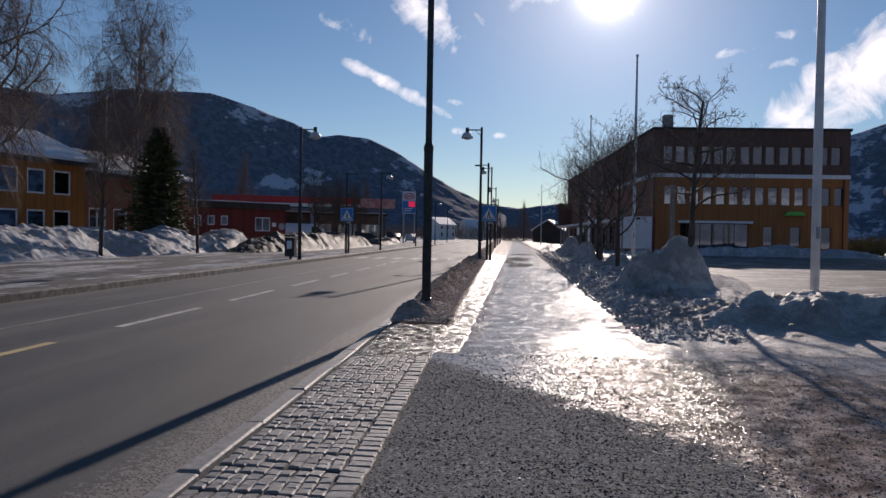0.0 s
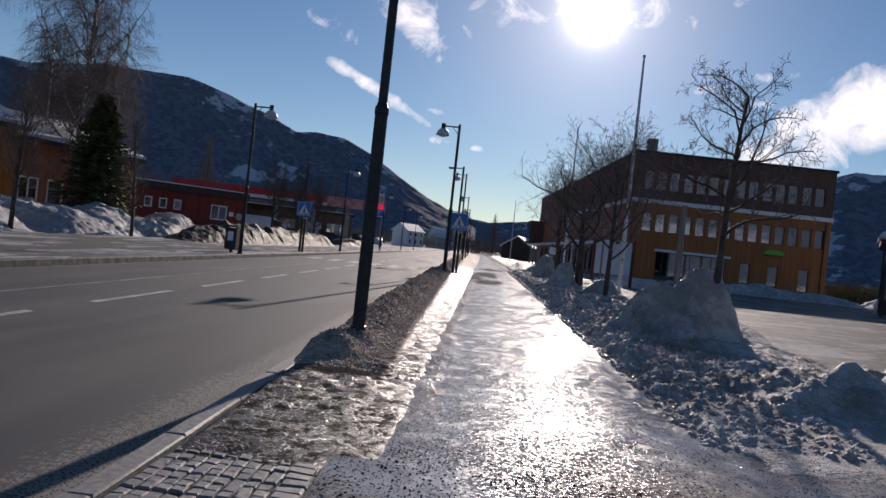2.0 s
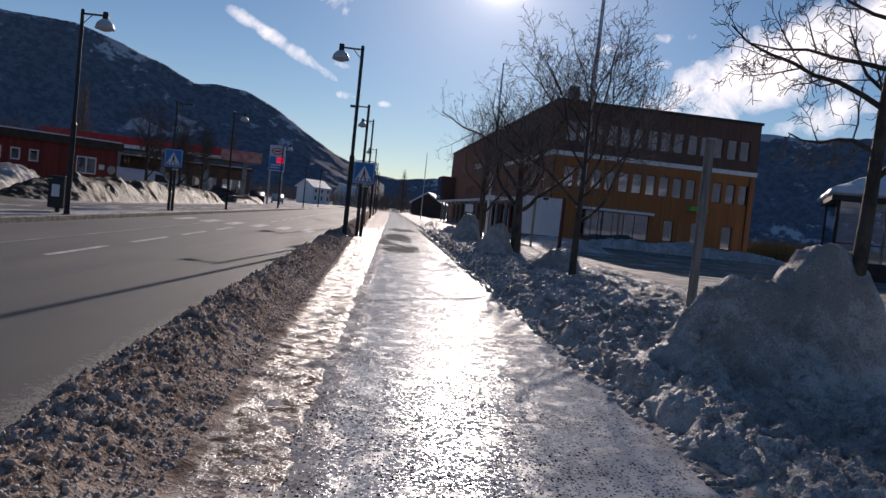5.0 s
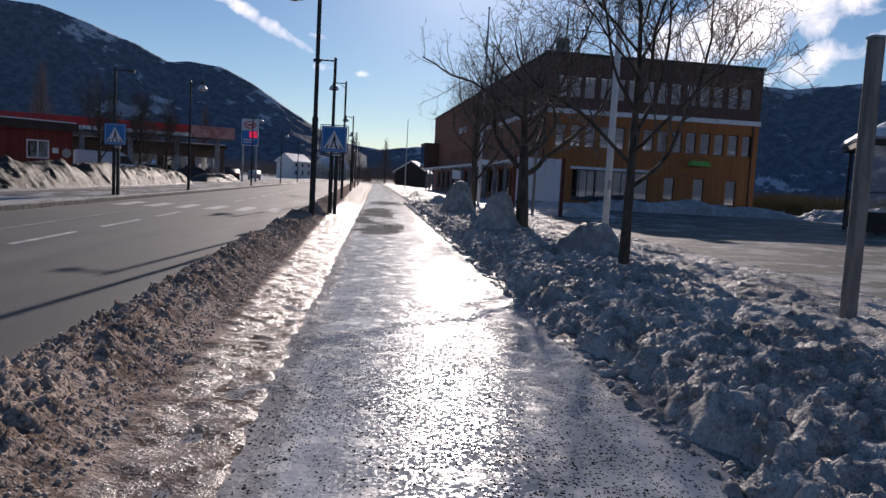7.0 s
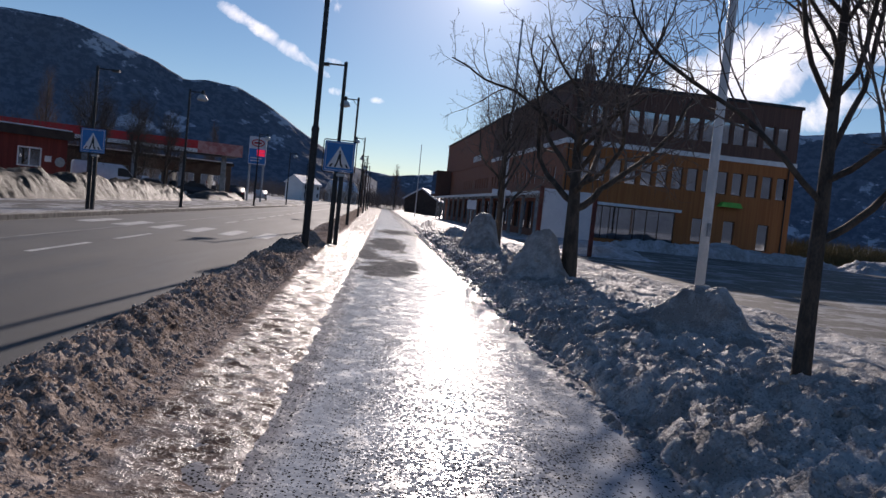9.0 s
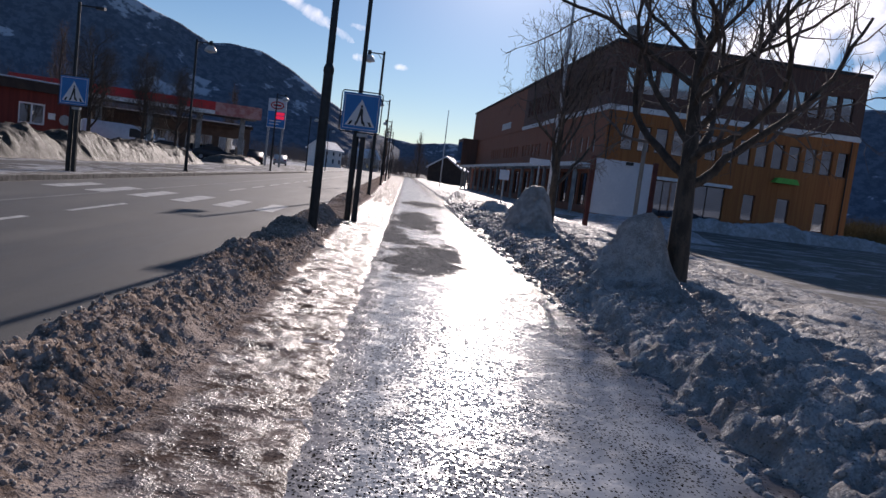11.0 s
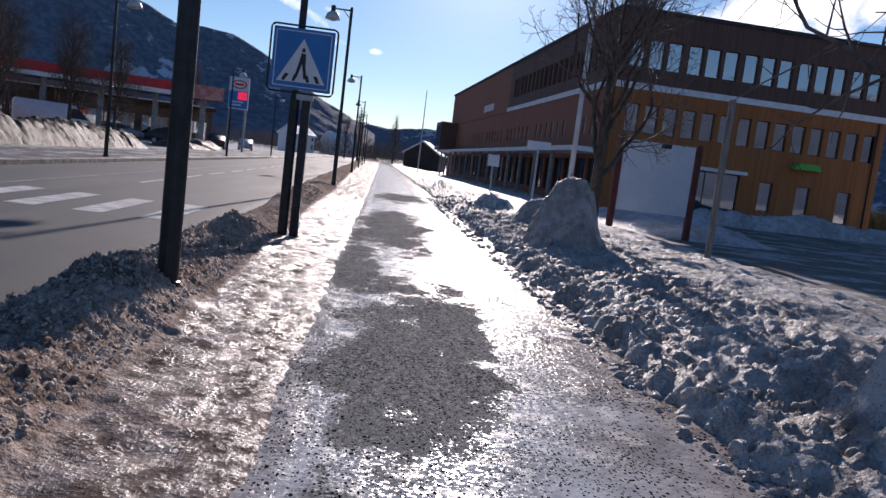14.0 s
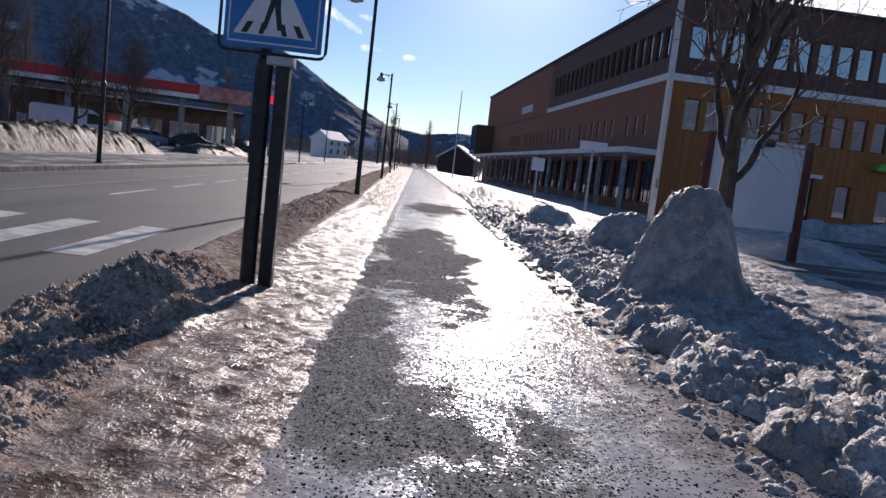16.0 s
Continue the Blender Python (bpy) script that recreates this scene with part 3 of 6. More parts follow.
def build_ground():
    xs = [-2800, -1600, -900, -500, -300, -180, -120, -80, -55, -40, -30, -22, -16, -11, -7, -3, 0, 3, 5, 7, 10, 14, 20, 28, 40, 60, 90, 140, 220, 400, 800, 1600, 2800]
    ys = [-900, -400, -200, -100, -50, -25, -10, 0, 10, 20, 30, 40, 50, 60, 70, 80, 95, 110, 130, 160, 200, 260, 350, 500, 800, 1400, 2600]
    verts = [(x, y, -0.09 + 0.05 * noise.noise((x * 0.11, y * 0.11, 3)) * (1 if abs(x + 5) > 12 else 0)) for y in ys for x in xs]
    w = len(xs)
    faces = [(j * w + i, j * w + i + 1, (j + 1) * w + i + 1, (j + 1) * w + i) for j in range(len(ys) - 1) for i in range(w - 1)]
    tagged(sheet("ground", verts, faces, SNOW_FIELD), "wide snow-covered valley floor with old dirty snow", "ground", kind="structure")


build_ground()
YS = steps(-25, 420, 1.0, 80, 8)
road = strip("road", road_left, road_right, YS, ROAD_Z, 33, ASPHALT)
grit_at = road.data.attributes.new("grit", "FLOAT", "POINT")
for i, v in enumerate(road.data.vertices):
    e = road_right(v.co.y) - v.co.x
    grit_at.data[i].value = max(0.0, 1 - e / (0.6 if v.co.y > 9 else 0.8), 0.7 - (v.co.x - road_left(v.co.y)) / 0.6)
tagged(road, "worn grey asphalt road, dry between snow banks", "road", kind="structure")
tagged(strip("pavement", lambda y: road_left(y) - 7.6, lambda y: road_left(y) - 0.13, YS, lambda x, y: WALK_Z + 0.02 * noise.noise((x, y * 0.6, 0)), 16, WALK_ASPHALT, 0.2),
       "wide gritted pavement of grey asphalt with ice remains", "pavement", kind="structure")

BARE = [(-0.52, 32.0, 0.62, 2.7), (-0.75, 40.6, 0.72, 4.3), (-1.08, 35.6, 0.28, 2.0), (-0.5, 51.5, 0.85, 3.2)]


def sett_right(y):
    return -0.60 - 0.05 * y


def path_z(x, y):
    u = (x - path_left(y)) / (path_right(y) - path_left(y))
    rough = max(0.0, 1 - abs(u) / 0.25) + max(0.0, 1 - abs(1 - u) / 0.2)
    hollow = 0.12 * max(0.0, u - 0.55) ** 2 * smooth(24, 30, y)      # the ice climbs a little towards the bank
    return 0.006 + hollow + 0.006 * fbm(x * 1.3, y * 0.8, 2, 3) + 0.012 * rough * fbm(x * 7, y * 5, 4, 2) * smooth(7, 10, y)


def build_path():
    ys = steps(-6, 240, 0.07, 52, 3)
    n = 44

    def left(y):
        f = smooth(7.3, 9.0, y)
        return sett_right(y) * (1 - f) + (path_left(y) - 0.25) * f

    def right(y):
        return path_right(y) + 0.35 + 6.5 * (1 - smooth(6.5, 10.5, y))

    ob = strip("footpath", left, right, ys, path_z, n, PATH)
    me = ob.data
    bare, crust = me.attributes.new("bare", "FLOAT", "POINT"), me.attributes.new("crust", "FLOAT", "POINT")
    for i, v in enumerate(me.vertices):
        x, y, _ = v.co
        b = 0.0
        for cx, cy, rx, ry in BARE:
            q = ((x - cx) / rx) ** 2 + ((y - cy) / ry) ** 2
            if q < 4:
                q += 0.75 * fbm(x * 1.7, y * 1.1, 31, 4) + 0.35 * fbm(x * 6, y * 4, 33, 2)
            b = max(b, 1.0 - smooth(0.3, 1.5, q))
        b = max(b, (1 - smooth(-0.7, 0.7, y - (5.95 - 1.35 * x))) * (1 - smooth(0.9, 1.6, x)), 1 - smooth(1.5, 3.0, y))
        bare.data[i].value = b
        u = (x - path_left(y)) / (path_right(y) - path_left(y))
        crust.data[i].value = max(0.5 * (1 - smooth(0.05, 0.12, u + 0.03 * fbm(x * 2, y * 1.5, 12, 3))), 0.8 * smooth(0.86 - 0.36 * smooth(25, 30, y), 1.05, u + 0.12 * fbm(x * 2.2, y * 1.6, 19, 3))) * smooth(7, 9, y)
        crust.data[i].value = max(crust.data[i].value, smooth(-0.4, 0.7, x) * (1 - smooth(7.0, 9.5, y + 0.3 * x)))
    tagged(ob, "footpath under wet grit-strewn ice with bare asphalt patches", "path", kind="structure")


build_path()

MOUNDS = [  # x, y, height, half-sizes across and along
    (2.95, 15.35, 1.22, 0.8, 0.7), (2.3, 15.2, 0.92, 0.8, 0.7), (4.1, 10.7, 0.50, 2.2, 1.2), (5.6, 11.4, 0.42, 1.6, 1.2), (1.95, 38.3, 1.22, 0.6, 0.75), (2.2, 30.2, 1.0, 0.64, 0.66),
    (2.3, 42.6, 0.72, 0.7, 0.9), (2.72, 24.5, 0.58, 0.6, 0.7), (2.7, 21.7, 0.36, 0.8, 0.8), (1.9, 47.5, 0.6, 0.7, 1.1), (1.4, 60, 0.6, 0.8, 2),
]


def bank_right_z(x, y):
    u = x - path_right(y) - 0.10 * smooth(31, 34, y)
    u += 0.16 * fbm(x * 2.4, y * 2.4, 17, 3) * (1 - smooth(0.8, 1.6, u))
    grow = smooth(8.2, 13.5, y + 0.2 * u)
    fade = 1 - 0.4 * smooth(55, 90, y)
    end = 2.1 + 1.6 * smooth(16, 24, y)
    wide = 1 - smooth(end, end + 1.5, u)
    low = 0.50 + 0.20 * smooth(12.0, 15.0, y) - 0.08 * smooth(26.0, 31.0, y)
    body = (smooth(-0.02, 0.75, u) * 0.17 + smooth(0.5, 2.0, u) * 0.13) * wide * grow * fade * low
    z = body * (1 + 0.3 * fbm(x * 0.8, y * 0.5, 1, 2))
    lump = 0.0
    for cx, cy, h, rx, ry in MOUNDS:
        q = math.hypot((x - cx) / rx, (y - cy) / ry)
        if q < 1.7:
            q += 0.30 * fbm(x * 1.8, y * 1.8, cx, 4)
            lump = max(lump, h * max(0.0, 1 - smooth(0.1, 1.22, q)))
    plain = smooth(0.05, 0.3, lump - z)
    z = max(z, lump) if abs(z - lump) > 0.15 else (z + lump) / 2 + 0.15 / 4 + (z - lump) ** 2 / 0.6
    edge = smooth(-0.1, 0.2, u) * (1 - smooth(end + 1.0, end + 1.8, u)) * smooth(8.0, 12.0, y + 0.3 * u)
    clod = (1 - smooth(1.1, 2.2, u) * 0.75) * (1 - 0.6 * plain)
    c1 = clods(x, y, 5.6, 1.5) * 0.085 * (0.3 + smooth(-0.2, 0.4, noise.noise((x * 1.3, y * 1.3, 8)))) * low + abs(fbm(x * 2.6, y * 2.6, 14, 3)) * 0.15 * low
    c2 = clods(x, y, 12.0, 4.5) * 0.06 + abs(noise.noise((x * 9, y * 9, 3.3))) * 0.06
    c3 = noise.noise((x * 22, y * 22, 7.5)) * 0.045
    ridge = 0.10 * smooth(1.2, 1.9, u) * (1 - smooth(2.4, 3.4, u)) * smooth(15, 20, y)
    z += 0.09 * plain * fbm(x * 3.1, y * 3.1, 41, 4)
    z += ridge * (0.7 + 0.6 * fbm(x * 0.9, y * 0.9, 23, 2))
    z += edge * (clod * (c1 + c2) + c3 * (0.4 + 0.6 * clod) + 0.05 * (fbm(x * 1.6, y * 1.6, 21, 4))) * (0.45 + 0.55 * grow) * fade
    return z - 0.09 * (1 - smooth(-0.08, 0.12, u)) - 0.12 * smooth(end + 1.1, end + 1.8, u) - 0.10 * (1 - smooth(7.4, 9.0, y + 0.25 * fbm(x * 1.5, y * 1.5, 5, 3)))


def build_bank_right():
    ys = steps(7.0, 200, 0.042, 44, 2.5)
    ob = strip("snow_bank", lambda y: path_right(y) - 0.22, lambda y: path_right(y) + 5.7, ys, bank_right_z, 140, SNOW_BANK, warp=1.45)
    tagged(ob, "lumpy ploughed bank of dirty grey snow with mounds", "snow bank", kind="structure")


def berm_z(x, y):
    a, b = road_right(y), path_left(y)
    u = (x - a) / (b - a)
    w = x - a
    start = smooth(9.0, 15.0, y)
    gap = 1 - 0.85 * smooth(36.6, 37.6, y) * (1 - smooth(41.2, 43.0, y))
    foot = 0.80 + 0.14 * smooth(24, 28, y) + 0.10 * noise.noise((3.0, y * 0.7, 5))
    crest = smooth(0.0, 0.26, w) * (1 - smooth(foot - 0.46, foot, w))
    z = 0.10 * crest * start * gap * (1 + 0.5 * fbm(x * 1.1, y * 0.9, 2, 2))
    for cx, cy, h, r in ((-1.66, 11.6, 0.10, 0.4), (-1.72, 10.8, 0.19, 0.42), (-2.45, 35.4, 0.22, 0.45), (-2.5, 31.8, 0.12, 0.8), (-2.3, 28.6, 0.12, 0.6)):
        z += h * (1 - smooth(0.0, 1.0, math.hypot((x - cx) / r, (y - cy) / (r * 1.3))))
    z += 0.07 * (1 - smooth(0.1, 1.0, u)) * smooth(0.0, 0.2, w) * start
    rough = smooth(0.02, 0.12, w) * start * gap * min(1.0, crest * 1.5)
    z += rough * (clods(x, y, 9.5, 2.5) * 0.025 + abs(fbm(x * 7, y * 7, 4, 3)) * 0.06 + abs(noise.noise((x * 17, y * 17, 6))) * 0.06 + noise.noise((x * 27, y * 27, 9)) * 0.045)
    z += smooth(0.02, 0.15, w) * (0.024 * fbm(x * 3.2, y * 4.2, 8, 3) + 0.004 * clods(x, y, 9, 9.5)) * smooth(7.4, 9.0, y) * (1 - smooth(0.80, 1.06, u))
    z -= 0.08 * (1 - smooth(0.13, 0.17, w)) * (1 - smooth(9.7, 10.3, y))
    return z + ROAD_Z * (1 - smooth(0.0, 0.12, w)) - 0.03 * (1 - smooth(0.0, 0.06, w)) + 0.012 - 0.06 * smooth(0.98, 1.16, u) - 0.045 * (1 - smooth(7.0, 7.6, y))


def build_bank_left():
    ys = steps(6.9, 240, 0.03, 40, 3)
    ob = strip("snow_berm", lambda y: road_right(y) - 0.04, lambda y: path_left(y) + 0.26, ys, berm_z, 76, SNOW_BERM)
    slope = ob.data.attributes.new("slope", "FLOAT", "POINT")
    dirt = ob.data.attributes.new("dirt", "FLOAT", "POINT")
    for i, v in enumerate(ob.data.vertices):
        # reaches over the lamp's pile, darkening it for soil and shade alike
        dirt.data[i].value = 1 - smooth(9.4, 11.2, v.co.y - 1.0 * (v.co.x + 1.5))
        slope.data[i].value = max(smooth(0.72, 1.15, v.co.x - road_right(v.co.y)) * (1 - 0.5 * smooth(40, 50, v.co.y)), 1 - smooth(9.2, 10.2, v.co.y))
    tagged(ob, "low berm of brown gritty snow sloping to rough ice", "snow bank", kind="structure")


build_bank_right()
build_bank_left()


def scatter_clods(name, label, count, place, material, seed, lo, hi, sunk, fine=2):
    """Loose lumps of refrozen snow: angular pebbly chunks of many sizes."""
    rnd = random.Random(seed)
    shapes = []
    for s in range(8):
        bm = bmesh.new()
        bmesh.ops.create_icosphere(bm, subdivisions=fine, radius=1.0)
        vs = []
        for v in bm.verts:
            q = v.co * (1 + 0.45 * noise.noise(v.co * 1.1 + Vector((s * 5, 0, 0))) + 0.14 * noise.noise(v.co * 3.1 + Vector((0, s * 5, 0))))
            vs.append(q)
        shapes.append((vs, [tuple(v.index for v in f.verts) for f in bm.faces]))
        bm.free()
    V, F = [], []
    for _ in range(count):
        x, y, z = place(rnd)
        r = lo + (hi - lo) * rnd.random() ** 3
        vs, fs = shapes[rnd.randrange(4) if r > lo + (hi - lo) * 0.12 else 4 + rnd.randrange(4)]
        m = Euler((rnd.uniform(0, 6.3), rnd.uniform(0, 6.3), rnd.uniform(0, 6.3))).to_matrix() @ Matrix.Diagonal((r * rnd.uniform(0.7, 1.3), r, r * rnd.uniform(0.6, 1.0)))
        c = Vector((x, y, z - r * sunk))
        b = len(V)
        V += [tuple(m @ q + c) for q in vs]
        F += [tuple(b + i for i in f) for f in fs]
    tagged(sheet(name, V, F, material, smooth=True), label, "loose lumps", kind="stuff")


def on_bank(rnd):
    y = 8.8 + 44 * rnd.random() ** 1.25
    u = -0.16 + 1.25 * rnd.random() ** 1.4
    x = path_right(y) + u
    return x, y, max(bank_right_z(x, y), path_z(x, y))


def on_berm(rnd):
    y = 10.0 + 38 * rnd.random() ** 1.15
    if 36.8 < y < 42:
        y -= 6
    x = road_right(y) + 0.12 + 0.75 * rnd.random()
    return x, y, berm_z(x, y)


scatter_clods("snow_lumps", "loose lumps of dirty refrozen snow on the bank", 9000, on_bank, SNOW_BANK, 3, 0.008, 0.055, 0.35)
scatter_clods("berm_lumps", "loose crumbs of brown refrozen snow on the berm", 30000, on_berm, SNOW_CRUMB, 4, 0.005, 0.018, 0.1, 1)


def on_start(rnd):
    y = 1.6 + 6.0 * rnd.random() ** 1.3
    x = sett_right(y) + 0.05 + 3.6 * rnd.random()
    return x, y, path_z(x, y)


scatter_clods("gravel", "loose grey gritting gravel strewn on the footpath", 16000, on_start, GRAVEL, 8, 0.0025, 0.0105, 0.1, 1)

tagged(strip("parking_lot", lambda y: path_right(y) + 2.6 + 4.0 * (1 - smooth(6.5, 10.5, y)), lambda y: 44.0, steps(-6, 62, 0.5, 300, 1), lambda x, y: -0.03 + 0.02 * fbm(x * 0.6, y * 0.9, 6, 3), 60, LOT, 0.1),
       "parking lot of gritted grey ice and gravel", "parking lot", kind="structure")


def heap(name, cx, cy, lx, ly, h, turn, seed, material, label, res=0.11, flat=0.35):
    """A heap or wall of shovelled snow with an uneven crown."""
    verts, faces = [], []
    nx, ny = max(8, int(2 * lx / res)), max(8, int(2 * ly / res))
    for j in range(ny + 1):
        for i in range(nx + 1):
            u, v = -1 + 2 * i / nx, -1 + 2 * j / ny
            x, y = u * lx, v * ly
            q = max(0.0, 1 - (abs(u) ** 2.6 + abs(v) ** 4) ** 0.8)
            z = h * smooth(0, flat + 0.5, q) * (0.82 + 0.38 * fbm(x * 0.35 + seed, y * 0.35, seed, 3))
            z += smooth(0, 0.2, q) * (abs(fbm(x * 1.5, y * 1.5, seed + 2, 4, 0.55)) * 0.22 + 0.08 * abs(noise.noise((x * 3.1, y * 3.1, seed))) + 0.05 * noise.noise((x * 6.1, y * 6.1, seed))) * min(1, h)
            verts.append((x, y, z - 0.06))
    w = nx + 1
    faces = [(j * w + i, j * w + i + 1, (j + 1) * w + i + 1, (j + 1) * w + i) for j in range(ny) for i in range(nx)]
    ob = sheet(name, verts, faces, material)
    ob.matrix_world = pose(cx, cy, 0.03, 0, 0, turn)
    return tagged(ob, label, "snow mound")


for i, (cx, cy, lx, ly, h, turn, mat_, lab) in enumerate((
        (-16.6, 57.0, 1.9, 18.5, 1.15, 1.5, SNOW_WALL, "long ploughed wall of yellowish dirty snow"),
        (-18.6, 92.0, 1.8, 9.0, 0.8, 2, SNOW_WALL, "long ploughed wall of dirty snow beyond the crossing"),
        (-20.3, 45.6, 2.4, 5.5, 1.25, 12, SNOW_BANK, "high heap of crusted grey snow"),
        (-22.5, 38.5, 4.6, 6.5, 1.25, 10, SNOW_FIELD, "broad white snow heap on the lawn"),
        (-22.3, 28.0, 4.2, 5.5, 1.45, 4, SNOW_FIELD, "tall white snow heap beside the trees"),
        (-25.5, 34.0, 4.0, 8.0, 1.3, 14, SNOW_FIELD, "white snow heap against the house"),
        (20.0, 63.0, 9.0, 1.3, 0.75, 4, SNOW_FIELD, "cleared snow ridge along the school wall"),
        (8.5, 52.0, 2.4, 5.0, 0.5, 0, SNOW_FIELD, "smooth white snow drift"),
        (33.0, 62.0, 6.0, 2.2, 1.0, 2, SNOW_FIELD, "cleared snow ridge at the lot's end"))):
    heap("snow_mound", cx, cy, lx, ly, h, turn, i * 3.7 + 1, mat_, lab)


# ---- mountains ----


def mountain(name, label, azimuths, rises, ridge, foot, seed, bump, clearing=None, open_share=1.0):
    """A wooded slope that climbs from its foot to a ridge whose apparent height (rise over distance) is given by heading."""
    na, nr = 300, 60
    a0, a1 = azimuths[0], azimuths[-1]
    verts, high, clear = [], [], []
    for i in range(na + 1):
        az = a0 + (a1 - a0) * i / na
        rise = float(np.interp(az, azimuths, rises))
        ca, sa = math.cos(radians(az)), -math.sin(radians(az))
        for j in range(nr + 1):
            t = j / nr * 1.25
            r = foot + (ridge - foot) * t
            f = max(0.0, t) ** 1.1 if t < 1 else 1 - (t - 1) * 2.0
            x, y = r * sa, r * ca
            n = fbm(x * 0.004, y * 0.004, seed, 5) * bump * min(1, t * 2) + noise.noise((x * 0.03, y * 0.03, seed)) * 2.5 * min(1, t * 3) + noise.noise((x * 0.09, y * 0.09, seed)) * 1.5 * min(1, t * 3)
            damp = 0.5 if abs(t - 1) < 0.08 else 1.0
            verts.append((x, y, max(-2, ridge * rise * f) + n * damp - 3))
            high.append(min(1.0, max(0, t)))
            c = 0.0
            if clearing:
                for caz, ct, wa, wt in clearing:
                    c = max(c, open_share * (1 - smooth(0.4, 1.0, math.hypot((az - caz) / wa, (t - ct) / wt))))
            clear.append(c)
    w = nr + 1
    faces = [(i * w + j, i * w + j + 1, (i + 1) * w + j + 1, (i + 1) * w + j) for i in range(na) for j in range(nr)]
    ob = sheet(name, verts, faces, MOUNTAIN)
    at = ob.data.attributes.new("high", "FLOAT", "POINT")
    at.data.foreach_set("value", high)
    at = ob.data.attributes.new("clearing", "FLOAT", "POINT")
    at.data.foreach_set("value", clear)
    return tagged(ob, label, "mountain", kind="structure")


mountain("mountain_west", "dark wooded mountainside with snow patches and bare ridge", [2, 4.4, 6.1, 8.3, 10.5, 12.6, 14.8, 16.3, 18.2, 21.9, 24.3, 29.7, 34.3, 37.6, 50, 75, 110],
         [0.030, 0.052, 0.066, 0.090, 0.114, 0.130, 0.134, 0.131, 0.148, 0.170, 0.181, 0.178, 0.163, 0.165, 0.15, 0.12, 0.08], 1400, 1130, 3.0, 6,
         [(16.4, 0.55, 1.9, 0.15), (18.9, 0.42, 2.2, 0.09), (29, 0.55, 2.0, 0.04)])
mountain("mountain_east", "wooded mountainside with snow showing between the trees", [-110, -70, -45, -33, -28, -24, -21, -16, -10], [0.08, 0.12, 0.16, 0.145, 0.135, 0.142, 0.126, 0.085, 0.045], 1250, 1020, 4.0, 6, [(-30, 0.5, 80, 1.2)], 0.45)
mountain("hills_far", "distant wooded hills at the valley's end, tinted haze-blue", [-22, -12, -6, -2, 1, 3, 6, 12], [0.05, 0.046, 0.042, 0.045, 0.040, 0.043, 0.05, 0.04], 2600, 2340, 5.0, 12)

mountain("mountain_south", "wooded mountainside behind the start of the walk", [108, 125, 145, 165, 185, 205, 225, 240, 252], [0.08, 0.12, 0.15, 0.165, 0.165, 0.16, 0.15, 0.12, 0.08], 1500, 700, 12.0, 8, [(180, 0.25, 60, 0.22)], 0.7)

# ---- road markings, kerbs ----


def patch(name, label, x0, x1, y0, y1, material, slope=-0.042, z=None, n=6, parent=None):
    verts, faces = [], []
    for j in range(n + 1):
        y = y0 + (y1 - y0) * j / n
        for x in (x0, x1):
            verts.append((x + slope * (y - y0) + 0.006 * noise.noise((x * 9, y * 5, 1)), y, (ROAD_Z if z is None else z) + 0.004))
    faces = [(2 * j, 2 * j + 1, 2 * j + 3, 2 * j + 2) for j in range(n)]
    return tagged(sheet(name, verts, faces, material, smooth=False), label, "road marking", kind="structure")


for y in np.arange(-7, 130, 4.0):
    if not 35.5 < y < 41.5:
        patch("centre_dash", "worn pale centre-line dash on asphalt", -4.96 - 0.042 * y, -4.84 - 0.042 * y, y, y + 2.6, YELLOWPAINT if y < 7 else ROADPAINT)
for y in np.arange(-20, 140, 10.0):
    patch("edge_line", "worn white edge line on asphalt", road_left(y) + 2.05, road_left(y) + 2.14, y, y + 10, OLDPAINT)
x = road_right(39) - 0.75
while x > road_left(39) + 0.5:
    patch("zebra_stripe", "worn white zebra-crossing stripe on asphalt", x - 0.42, x, 37.9, 40.7, ROADPAINT)
    x -= 0.96

# ---- street furniture ----


